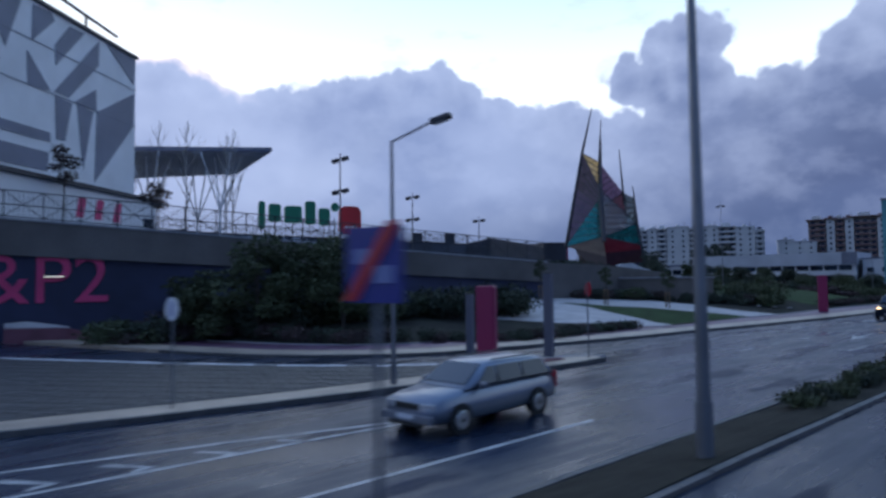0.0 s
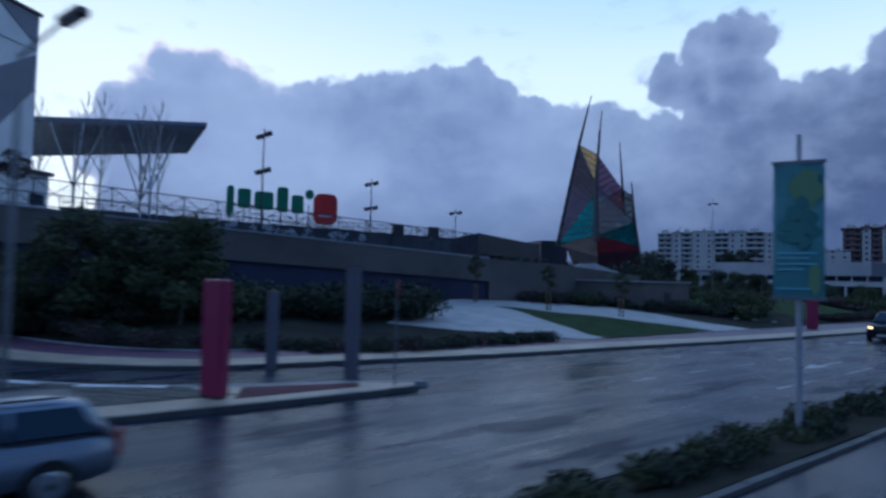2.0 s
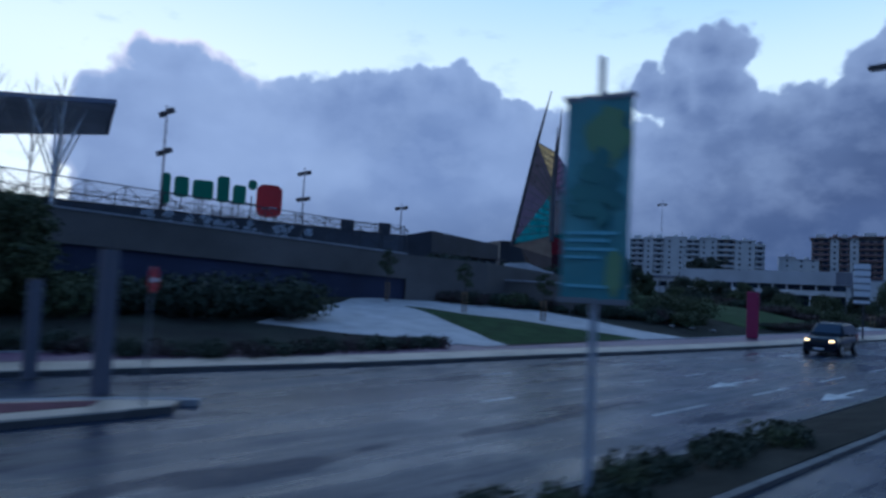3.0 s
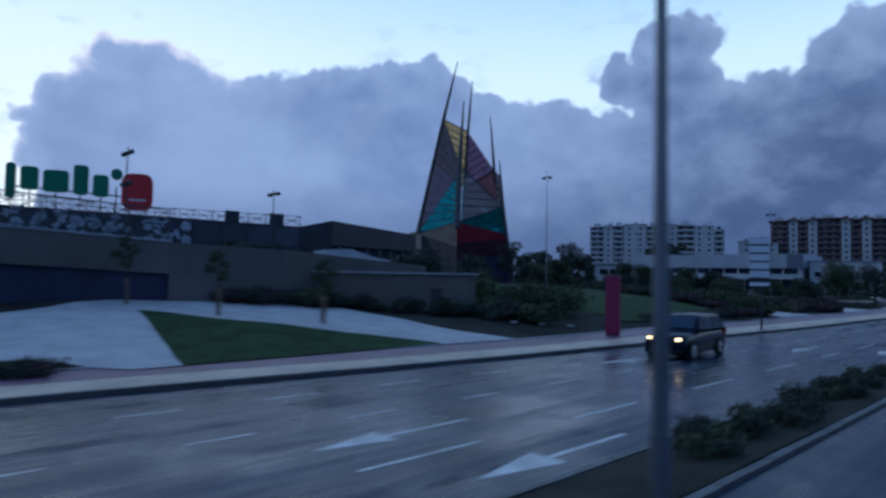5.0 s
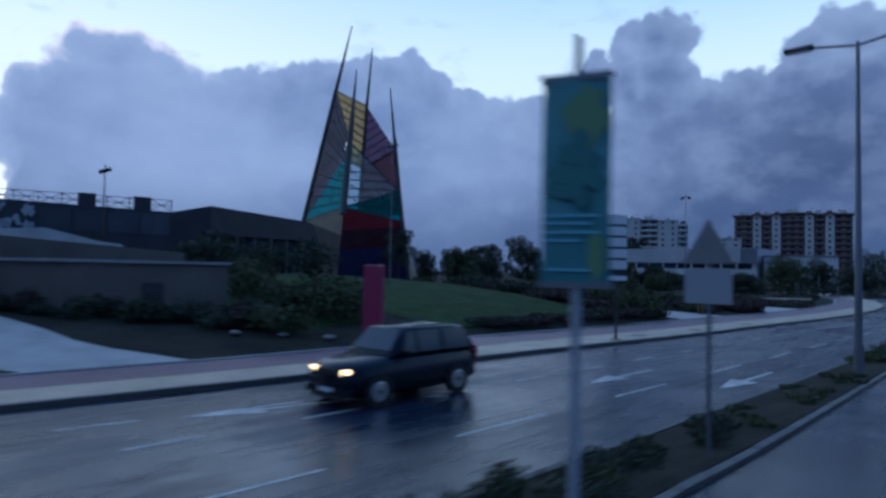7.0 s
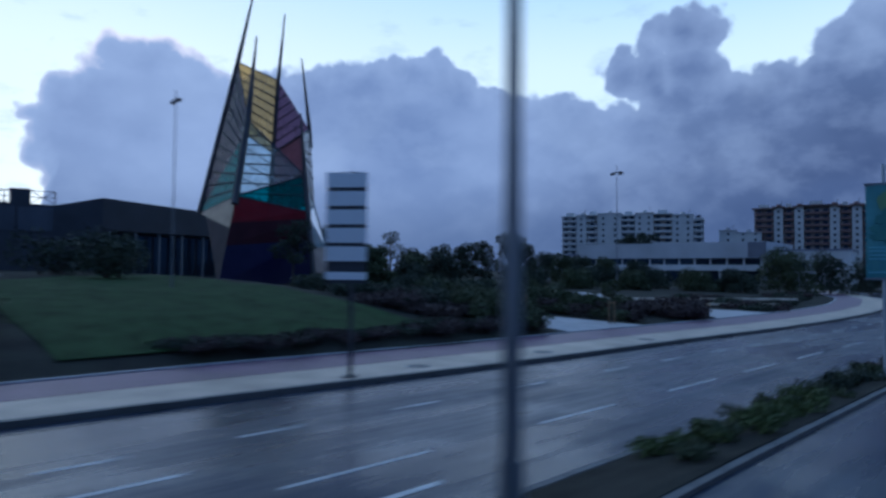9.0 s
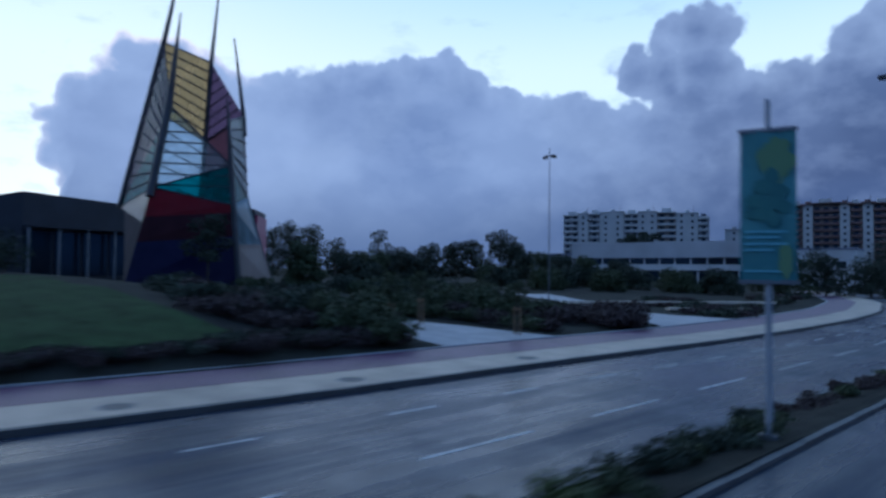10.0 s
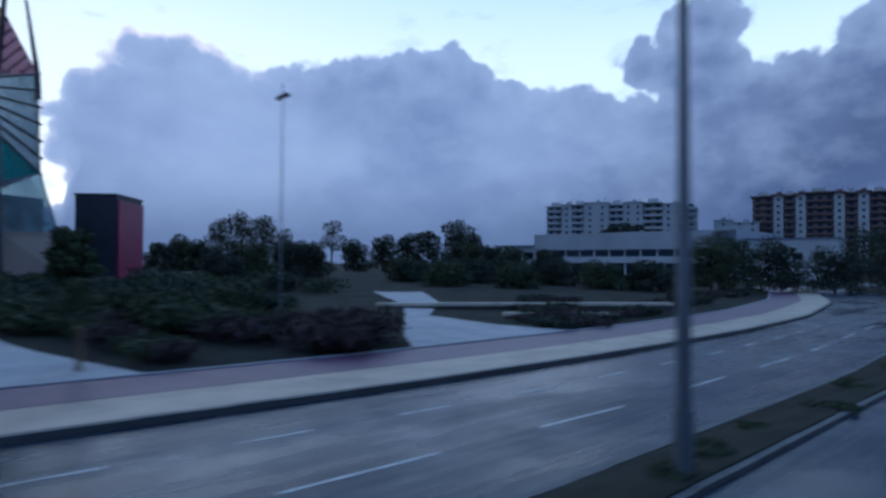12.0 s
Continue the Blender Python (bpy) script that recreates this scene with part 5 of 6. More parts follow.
flood(-50.1, 33.7, deck_z(-50, 33.7), 14.9, (0, 3.0), "dark steel mast with two tiers of floodlights")
flood(-61.4, 52.1, deck_z(-61, 52.1), 14.0, (0, 2.8), "dark steel mast with two tiers of floodlights")
flood(-67.1, 70.1, deck_z(-67, 70), 12.5, (0,), "dark steel mast with floodlights")
flood(-33.9, 78.0, height(-33.9, 78), 12.1, (0,), "grey steel mast with a small floodlight crossarm", 0.45)
flood(-25.2, 106.9, height(-25.2, 106.9), 10.6, (0,), "slim grey mast with a crossarm of lamps", 0.42)
flood(-120, 250, 0, 20, (0,), "slim grey mast with lamps")


# hanging street banners
TEAL = mat("banner_teal", (0.072, 0.265, 0.30), rough=0.7, vary=0.3, scale=4.0, second=(0.15, 0.38, 0.38))
BYEL = mat("banner_yellow", (0.24, 0.37, 0.22), rough=0.7, vary=0.3, scale=5.0, second=(0.12, 0.28, 0.12))
BNAVY = mat("banner_navy", (0.035, 0.16, 0.19), rough=0.7, vary=0.4, scale=7.0, second=(0.08, 0.25, 0.22))
BPALE = mat("banner_pale", (0.16, 0.42, 0.50), rough=0.7, vary=0.2, scale=5.0)


def blob_shape(cx, cz, rx, rz, y, seed, n=22):
    rng = random.Random(seed)
    return slab([(cx + rx * math.cos(a) * k, y, cz + rz * math.sin(a) * k) for a, k in
                 [(math.tau * i / n, rng.uniform(0.78, 1.1)) for i in range(n)]], 0.006)


def banner(k):
    """A cloth between two bars on a post; k scales the cloth."""
    up = lambda z: 2.7 + (z - 2.7) * k
    b = thing("street_banner", pose(0, 0, 0), "teal and yellow printed street banner on a pale steel post", "banner", "banners along the central reservation")
    part("post", rod((0, 0, 0), (0, 0, up(6.05)), 0.06, 0.045, 10), mat("pale_post", (0.34, 0.36, 0.40), rough=0.5, vary=0.1), b, "pale steel post")
    part("foot", rod((0, 0, 0), (0, 0, 0.06), 0.17, 0.17, 10), STEEL, b)
    part("top_bar", box(-0.49 * k, 0.49 * k, -0.1, -0.05, up(5.43), up(5.43) + 0.07), STEEL, b, "steel banner bar")
    part("bottom_bar", box(-0.49 * k, 0.49 * k, -0.1, -0.05, 2.65, 2.72), STEEL, b, "steel banner bar")
    bm = bmesh.new()
    rows = [[bm.verts.new(((-0.46 + 0.92 * i / 6) * k, -0.085 + 0.02 * math.sin(i * 1.3 + j * 0.7), 2.7 + 2.75 * k * j / 12)) for i in range(7)] for j in range(13)]
    for r, s in zip(rows, rows[1:]):
        for i in range(6):
            bm.faces.new((r[i], r[i + 1], s[i + 1], s[i]))
    ex = bmesh.ops.extrude_face_region(bm, geom=bm.faces[:])
    for v in ex["geom"]:
        if isinstance(v, bmesh.types.BMVert):
            v.co.y += 0.012
    cloth = part("banner_cloth", bm, TEAL, b, "printed teal banner cloth")
    part("print_shape", blob_shape(0.13 * k, up(4.88), 0.30 * k, 0.46 * k, -0.115, 2, 34), BYEL, cloth, "yellow printed shape")
    for n, (x, z, w, h) in enumerate(((0.06, 4.62, 0.15, 0.15), (-0.06, 4.42, 0.20, 0.15), (0.17, 4.33, 0.17, 0.16), (-0.20, 4.17, 0.19, 0.14),
                                      (0.05, 4.12, 0.24, 0.15), (0.26, 4.05, 0.14, 0.12), (-0.12, 3.93, 0.27, 0.12), (0.10, 3.80, 0.11, 0.12))):
        part("print_shape", blob_shape(x * k, up(z), w * k, h * k, -0.118 - 0.001 * n, n + 4, 26), BNAVY, cloth, "dark printed leaf clump")
    part("print_shape", blob_shape(0.28 * k, up(3.10), 0.13 * k, 0.35 * k, -0.116, 7), BYEL, cloth, "yellow printed shape")
    for z, w in ((3.58, 0.36), (3.48, 0.30), (3.36, 0.36), (3.25, 0.24), (2.86, 0.30)):
        part("print_bar", box(-0.4 * k, (-0.4 + w * 2) * k, -0.122, -0.114, up(z), up(z) + 0.04 * k), BPALE, cloth, "pale printed line")
    return b


for x, y, tn, k in ((-4.97, 24.4, 18, 0.96), (-3.86, 54.2, 20, 0.82), (-4.36, 86.25, 20, 0.95), (-4.5, 116.5, 25, 0.95)):
    bn = banner(k)
    bn.matrix_basis = pose(x, y, bank_at(x, y), 0, 0, tn)

# direction boards on a post
fp = thing("direction_sign", pose(-15.42, 76.0, 0.146, 0, 0, 40), "stack of white direction boards on a dark post", "sign")
part("post", rod((0.1, 0.06, 0), (0.1, 0.06, 6.0), 0.065, n=8), DARKSTEEL, fp)
part("foot", box(-0.1, 0.3, -0.14, 0.26, 0, 0.03), DARKSTEEL, fp)
for k in range(6):
    z = 2.82 + k * 0.54
    bd = part("board", box(-0.66, 0.56, -0.06, -0.02, z, z + 0.43 if k else z + 0.22, 0.012), WHITE, fp, "white direction board")
    part("backing", box(-0.64, 0.54, -0.018, 0.0, z - 0.10, z + 0.45), DARKSTEEL, fp, "dark backing rail")

# magenta totems
for x, y, h, w in ((-16.15, 17.2, 3.0, 0.70), (-18.95, 64.0, 3.3, 0.75)):
    t = thing("totem_sign", pose(x, y, 0.13 if y < 30 else 0.15, 0, 0, 20), "upright magenta totem sign with rounded corners", "totem sign", "magenta totems")
    part("panel", box(-w / 2, w / 2, -0.17, 0.17, 0.05, h, 0.05), TOTEM, t, "magenta panel")
    part("plinth", box(-w / 2 + 0.04, w / 2 - 0.04, -0.14, 0.14, 0, 0.05), DARKSTEEL, t)
    part("side_trim", box(w / 2, w / 2 + 0.015, -0.13, 0.13, 0.1, h - 0.06), TOTEM, t, "magenta side trim")

# square steel posts at the slip road
GANP = mat("post_paint", (0.085, 0.09, 0.125), rough=0.5, vary=0.15, scale=3)
for x, y, z, h, w in ((-16.8, 21.7, 0.13, 3.45, 0.17), (-20.65, 20.9, 0.0, 2.7, 0.15)):
    sp = thing("steel_post", pose(x, y, z, 0, 0, 12), "square dark grey steel post beside the slip road", "post", "steel posts at the slip road")
    part("shaft", box(-w, w, -w, w, 0, h, 0.03), GANP, sp)
    part("base_plate", box(-w - 0.08, w + 0.08, -w - 0.08, w + 0.08, 0, 0.025), DARKSTEEL, sp, "dark base plate")
    part("cap", box(-w - 0.01, w + 0.01, -w - 0.01, w + 0.01, h, h + 0.03), DARKSTEEL, sp, "flat steel cap")


# road signs in the reservation
def disc(r, n=28, thick=0.02):
    return slab([(r * math.cos(math.tau * i / n), 0, r * math.sin(math.tau * i / n)) for i in range(n)], thick)


SBLUE = mat("sign_blue", (0.010, 0.022, 0.20), rough=0.35, vary=0.06, scale=3)
SRED = mat("sign_face_red", (0.42, 0.015, 0.03), rough=0.35, vary=0.06, scale=3)
SPALE = mat("sign_symbol", (0.16, 0.20, 0.42), rough=0.35, vary=0.1, scale=3)
SWHITE = mat("sign_face_white", (0.60, 0.62, 0.68), rough=0.35, vary=0.06, scale=3)
zs = thing("zone_end_sign", pose(-4.72, 3.55, bank_at(-4.72, 3.55) - 0.46, 0, 0, 9), "square blue road sign crossed by a red diagonal", "road sign")
part("post", rod((0, 0.04, 0), (0, 0.04, 3.82), 0.035, n=8), STEEL, zs)
part("plate", box(-0.35, 0.35, -0.02, 0.01, 3.12, 3.82, 0.004), SBLUE, zs, "blue sign plate")
part("symbol", box(-0.24, -0.04, -0.032, -0.022, 3.48, 3.62), SPALE, zs, "pale symbol")
part("symbol", box(0.02, 0.26, -0.032, -0.022, 3.30, 3.46), SPALE, zs, "pale symbol")
part("diagonal", slab([(-0.36, -0.04, 3.14), (-0.20, -0.04, 3.14), (0.36, -0.04, 3.86), (0.20, -0.04, 3.86)], 0.01), SRED, zs, "red diagonal bar")
ts = thing("warning_sign", pose(-3.95, 58.1, bank_at(-3.95, 58.1), 0, 0, 2), "grey triangular sign above a grey square plate", "road sign")
part("post", rod((0, 0.05, 0), (0, 0.05, 3.65), 0.035, n=8), STEEL, ts)
part("triangle", slab([(-0.40, 0, 3.00), (0.40, 0, 3.00), (0, 0, 3.70)], 0.02), STEEL, ts, "triangular plate")
part("plate", box(-0.36, 0.36, -0.01, 0.01, 2.38, 2.93, 0.004), mat("plate_grey", (0.30, 0.32, 0.36), rough=0.4, vary=0.1, scale=3), ts, "grey square plate")
ns = thing("no_entry_sign", pose(-15.15, 22.2, 0.13, 0, 0, 146), "round red no-entry sign on a thin post", "road sign")
part("post", rod((0, 0.04, 0), (0, 0.04, 3.1), 0.03, n=8), STEEL, ns)
bm = disc(0.30)
bmesh.ops.translate(bm, verts=bm.verts[:], vec=(0, 0, 2.8))
part("plate", bm, SRED, ns, "red round plate")
part("bar", box(-0.2, 0.2, -0.02, -0.011, 2.75, 2.85), SWHITE, ns, "white bar")
rs = thing("round_sign", pose(-17.05, 6.25, 0.13, 0, 0, 10), "round pale road sign on a thin post on the island", "road sign")
part("post", rod((0, 0.03, 0), (0, 0.03, 2.85), 0.028, n=8), STEEL, rs)
bm = disc(0.31)
bmesh.ops.translate(bm, verts=bm.verts[:], vec=(0, 0, 2.55))
plate = part("plate", bm, SWHITE, rs, "pale round plate")
part("bar", box(-0.05, 0.05, -0.018, -0.011, 2.36, 2.74), SPALE, plate, "bluish printed bar")


# ---------------- vehicles ----------------
def loft(sections, n=9):
    """A closed hull through cross-sections (y, z_low, z_high, half_width_low, half_width_high)."""
    bm = bmesh.new()
    rings = []
    for y, zl, zh, wl_, wh in sections:
        ring = []
        prof = [(-0.72, 0), (-0.98, 0.16), (-1.0, 0.5), (-0.97, 0.85), (-0.82, 1.0), (0.82, 1.0), (0.97, 0.85), (1.0, 0.5), (0.98, 0.16), (0.72, 0)]
        for px_, pz in prof:
            w = wl_ + (wh - wl_) * pz
            ring.append(bm.verts.new((px_ * w, y, zl + (zh - zl) * pz)))
        rings.append(ring)
    m = len(rings[0])
    for r, s in zip(rings, rings[1:]):
        for k in range(m):
            bm.faces.new((r[k], r[(k + 1) % m], s[(k + 1) % m], s[k]))
    bm.faces.new(rings[0])
    bm.faces.new(rings[-1][::-1])
    bmesh.ops.recalc_face_normals(bm, faces=bm.faces[:])
    return bm


def wheel_parts(car, x, y, r, w):
    s = 1 if x > 0 else -1
    ty = part("wheel", rod((x - w / 2, y, r), (x + w / 2, y, r), r, n=20), BLACK, car, "black tyre")
    part("rim", rod((x + s * (w / 2 + 0.001), y, r), (x + s * (w / 2 + 0.015), y, r), r * 0.66, r * 0.60, 16), CHROME, ty, "alloy rim")
    part("hub", rod((x + s * (w / 2 + 0.016), y, r), (x + s * (w / 2 + 0.03), y, r), r * 0.18, n=10), DARKSTEEL, ty)


def car(name, m, label, paint, L, W, H, hood, belt, wind0, wind1, rear1, rear0, r, lit_lamps):
    """A car heading to -y: body, cabin, windows, wheels, lamps, bumpers, mirrors."""
    c = thing(name, m, label, "car")
    h = W / 2
    part("body", loft([(0.0, 0.36, hood - 0.26, h * 0.80, h * 0.78), (0.12, 0.26, hood - 0.10, h * 0.92, h * 0.88), (0.45, 0.22, hood - 0.03, h * 0.98, h * 0.92),
                       (wind0, 0.2, belt, h, h * 0.93), (L * 0.5, 0.2, belt + 0.02, h, h * 0.93), (L - 0.5, 0.22, belt + 0.03, h * 0.99, h * 0.92),
                       (L - 0.1, 0.28, belt, h * 0.94, h * 0.88), (L, 0.40, belt - 0.12, h * 0.86, h * 0.80)]), paint, c, "painted body", True)
    cw0, cw1 = h * 0.90, h * 0.74
    cab = loft([(wind0 + 0.02, belt - 0.03, belt + 0.02, cw0, cw0), (wind1, belt - 0.03, H - 0.04, cw0, cw1), (wind1 + 0.5, belt - 0.03, H, cw0, cw1),
                (rear1 - 0.4, belt - 0.03, H - 0.01, cw0, cw1), (rear1, belt - 0.03, H - 0.05, cw0, cw1), (rear0, belt - 0.03, belt + 0.05, cw0, cw0 * 0.97)])
    part("cabin", cab, paint, c, "painted roof and pillars", True)
    e = 0.012
    sl = (H - 0.06 - belt) / (wind1 - wind0 - 0.02)
    part("windscreen", slab([(-cw0 * 0.84, wind0 + 0.10, belt + 0.035 + 0.08 * sl), (cw0 * 0.84, wind0 + 0.10, belt + 0.035 + 0.08 * sl), (cw1 * 0.84, wind1 - 0.05, H - 0.025 - 0.05 * sl), (-cw1 * 0.84, wind1 - 0.05, H - 0.025 - 0.05 * sl)], 0.03), WINDOW, c, "dark windscreen")
    for s in (-1, 1):
        ys = [wind0 + 0.38, L * 0.47, L * 0.47 + 0.08, L * 0.68, L * 0.68 + 0.08, rear0 - 0.22]
        tops = [wind1 + 0.06, L * 0.47, L * 0.47 + 0.08, L * 0.68, L * 0.68 + 0.08, rear1 - 0.1]
        for i in (0, 2, 4):
            x0, x1 = s * (cw0 * 0.99 + e), s * (cw1 * 1.0 + 0.02)
            part("side_window", slab([(x0, ys[i], belt + 0.05), (x0, ys[i + 1], belt + 0.05), (x1, tops[i + 1], H - 0.11), (x1, tops[i], H - 0.11)], 0.03), WINDOW, c, "dark side window")
        for yw in (0.82, L - 0.92):
            wheel_parts(c, s * (h - 0.08), yw, r, 0.2)
            part("wheel_arch", rod((s * (h - 0.012), yw, r), (s * (h + 0.004), yw, r), r * 1.16, n=20), BLACK, c, "dark wheel arch")
        lampm = HEADLIGHT if lit_lamps else LAMPGLASS
        hl = part("headlight", box(-0.12 if lit_lamps else -0.19, 0.12 if lit_lamps else 0.19, -0.04, 0.05, -0.075, 0.075, 0.02), lampm, c, "lit headlight" if lit_lamps else "clear headlight")
        hl.matrix_basis = pose(s * h * 0.66, 0.06, hood - 0.24, 0, 0, s * 14)
        tl = part("tail_light", box(-0.08, 0.08, -0.03, 0.03, -0.2, 0.2, 0.02), SRED, c, "red tail light")
        tl.matrix_basis = pose(s * h * 0.82, L - 0.02, belt - 0.15)
        mr = part("mirror", box(-0.1, 0.1, -0.06, 0.06, -0.06, 0.06, 0.03), paint, c, "wing mirror")
        mr.matrix_basis = pose(s * (h + 0.05), wind0 + 0.45, belt + 0.07)
        part("roof_rail", rod((s * cw1 * 0.92, wind1 + 0.3, H + 0.03), (s * cw1 * 0.92, rear1 - 0.3, H + 0.03), 0.02, n=6), DARKSTEEL, c, "roof rail")
    part("grille", box(-h * 0.40, h * 0.40, -0.025, 0.03, hood - 0.31, hood - 0.18, 0.01), BLACK, c, "dark grille")
    part("bumper", box(-h * 0.86, h * 0.86, -0.06, 0.1, 0.30, 0.48, 0.03), paint, c, "front bumper")
    part("lower_grille", box(-h * 0.6, h * 0.6, -0.063, 0.02, 0.22, 0.30, 0.01), BLACK, c)
    part("number_plate", box(-0.25, 0.25, -0.075, -0.061, 0.37, 0.47), SWHITE, c, "blank pale number plate")
    return c


car("estate_car", pose(-10.85, 9.0, 0.0, 0, 0, 3), "silver estate car with dark windows on wet asphalt", SILVER, 4.55, 1.74, 1.44, 0.88, 0.92, 1.05, 1.85, 4.1, 4.42, 0.31, False)
car("off_road_car", pose(-12.6, 57.3, 0.0, 0, 0, 2), "black off-road car with lit headlights", BLACKCAR, 4.6, 1.86, 1.82, 1.08, 1.14, 1.25, 1.85, 4.2, 4.5, 0.37, True)


# ---------------- planting ----------------
SEED = [10]
inside_path = lambda x, y: (-50 < x < -17 and abs((y - 109) - (-19 - x) * 0.72) < 4.5)


def shrub(name, x, y, z, w, h, material, n, size, label, category="shrub", group="", lumps=5, long=1.0, turn=0.0):
    """A low bush: short stems and a leafy crown of several clumps."""
    SEED[0] += 1
    rng = random.Random(SEED[0])
    th = thing(name, pose(x, y, z, 0, 0, turn), label, category, group)
    blobs = []
    for k in range(lumps):
        bx = rng.uniform(-0.5, 0.5) * w * long
        by = rng.uniform(-0.45, 0.45) * w
        hh = h * rng.uniform(0.7, 1.0)
        blobs.append((bx, by, hh * 0.52, w * rng.uniform(0.28, 0.42), w * rng.uniform(0.28, 0.42), hh * 0.48))
    part("crown", leaf_cloud(blobs, int(n * 1.5), size * 0.8, SEED[0]), material, th)
    bm = bmesh.new()
    for b in blobs:
        rod((b[0] * 0.4, b[1] * 0.4, -0.1), (b[0], b[1], b[2]), 0.03 * max(0.5, h), 0.012, 5, bm)
    tagged(part("brushwood", bm, BARK, th), kind="stuff")
    return th


def tree(name, x, y, z, h, spread, material, n, size, label, trunk=0.14, bark=BARK, bare=0.4, lumps=9, group=""):
    SEED[0] += 1
    rng = random.Random(SEED[0])
    th = thing(name, pose(x, y, z), label, "tree", group)
    bm = rod((0, 0, -0.2), (0.05, 0.02, h * bare), trunk, trunk * 0.75, 8)
    rod((0.05, 0.02, h * bare), (0.0, 0.05, h * 0.85), trunk * 0.75, trunk * 0.2, 8, bm)
    blobs = []
    for k in range(lumps):
        a = k * 2.4 + rng.uniform(-0.4, 0.4)
        t = bare + (0.95 - bare) * (k + 0.5) / lumps
        rr = spread * (1.0 - 0.55 * (t - bare) / (1 - bare)) * rng.uniform(0.45, 0.85)
        p = (rr * math.cos(a), rr * math.sin(a), h * t)
        rod((0, 0, h * (t - 0.16)), p, trunk * 0.35, trunk * 0.1, 5, bm)
        s = spread * rng.uniform(0.34, 0.52)
        blobs.append((*p, s, s, s * rng.uniform(0.55, 0.8)))
    part("trunk", bm, bark, th, "trunk and limbs")
    part("crown", leaf_cloud(blobs, int(n * 1.7), size * 0.76, SEED[0]), material, th, "leafy crown")
    return th


def bare_tree(x, y, z, h):
    SEED[0] += 1
    rng = random.Random(SEED[0])
    th = thing("bare_tree", pose(x, y, z), "slender leafless young tree with pale branches", "tree", "leafless trees at the canopy")
    bm = rod((0, 0, 0), (0, 0, h), 0.10, 0.02, 7)
    for k in range(12):
        t = 0.35 + 0.05 * k
        a = k * 2.3
        L = h * (1 - t) * rng.uniform(0.35, 0.6) + 0.5
        q = (L * 0.55 * math.cos(a), L * 0.55 * math.sin(a), h * t + L)
        rod((0, 0, h * t), q, 0.05, 0.012, 5, bm)
        rod(lerp((0, 0, h * t), q, 0.5), (q[0] * 0.8 + 0.3, q[1] * 0.8 - 0.3, q[2] * 1.0 + 0.3), 0.025, 0.008, 4, bm)
    part("branch_frame", bm, PALEBARK, th)


for x, y, h in ((-71.6, 24.7, 15.5), (-63.3, 29.3, 14.0), (-66.0, 20.0, 12.5), (-59.0, 26.6, 12.0), (-62.5, 24.2, 13.5)):
    bare_tree(x, y, deck_z(x, y), h)

ground_z = lambda x, y: max(0.0, height(x, y))
for x, y, h in ((-48.9, 10.7, 6.4), (-47.3, 16.1, 4.4)):
    tree("deck_tree", x, y, deck_z(x, y), h, 1.2, LEAF4, 380, 0.16, "thin dark young tree behind the parapet", trunk=0.06, bare=0.6, lumps=6, group="young trees on the deck")
rng = random.Random(5)
# tall dark shrubbery below the navy wall
for k in range(34):
    t = k / 33
    x, y = lerp((-40.5, 10.5), (-29.0, 34.0), t)
    x, y = x + rng.uniform(-1.6, 2.8 if t < 0.7 else 0.6), y + rng.uniform(-1.2, 1.2)
    h = rng.uniform(1.5, 2.6) if t > 0.25 else rng.uniform(1.0, 1.7)
    shrub("bank_shrub", x, y, ground_z(x, y), rng.uniform(2.2, 3.4), h, LEAF4 if t < 0.25 and k % 2 else (LEAF if k % 3 else LEAF2), 900, 0.15,
          "dense dark evergreen shrub on the bank", group="shrubs below the navy wall")
for x, y, h, s in ((-34.4, 19.2, 5.0, 2.5), (-36.2, 14.6, 3.8, 2.2), (-33.6, 17.0, 5.6, 2.4), (-31.6, 21.4, 5.0, 2.4), (-35.4, 22.6, 5.2, 2.2)):
    tree("bank_tree", x, y, ground_z(x, y), h, s, LEAF2, 2600, 0.16, "small dense dark-leaved tree on the bank", bare=0.25, group="trees on the bank")
# low clipped hedge along the cycleway
for k in range(22):
    t = k / 21
    y = 20.5 + 17.0 * t
    x = edge(y) - 0.9 + rng.uniform(-0.25, 0.15) if y > 27 else lerp((-26.5, 19.6), (edge(27) - 0.9, 27), (y - 20.5) / 6.5)[0]
    shrub("low_hedge", x, y, ground_z(x, y), 1.25, 0.75, LEAF if k % 3 else LEAF4, 420, 0.09, "low dark hedge plant beside the cycleway", group="low hedge plants")
for k in range(14):
    x, y = lerp((-43.5, 13.2), (-27.5, 19.0), k / 13)
    shrub("low_hedge", x, y + rng.uniform(-0.3, 0.6), ground_z(x, y), 1.6, 0.85, LEAF4 if k % 2 else LEAF, 420, 0.1, "low russet hedge plant on the bank", group="low hedge plants")

# dark bank planting by the ramp and the low wall
for k in range(26):
    t = k / 25
    x, y = lerp((-34.5, 48.8), (-24.5, 62.0), t)
    x, y = x + rng.uniform(-0.9, 0.9), y + rng.uniform(-0.5, 1.2)
    shrub("bank_shrub", x, y, ground_z(x, y), rng.uniform(1.2, 2.0), rng.uniform(0.6, 1.2), LEAF4 if k % 4 == 0 else LEAF, 520, 0.11, "low dark shrub on the sloping bank", group="shrubs by the low wall")
for x, y, w, h in ((-31.6, 53.0, 2.2, 1.2), (-32.0, 57.5, 2.4, 1.4), (-25.6, 64.8, 3.0, 1.9), (-24.6, 67.0, 3.2, 2.1), (-26.4, 68.2, 3.2, 2.2), (-23.6, 63.0, 2.2, 1.4), (-30.5, 65.5, 3.2, 2.4)):
    shrub("bank_shrub", x, y, ground_z(x, y), w, h, LEAF2, 1200, 0.14, "broad dark green shrub on the bank", group="shrubs by the low wall")
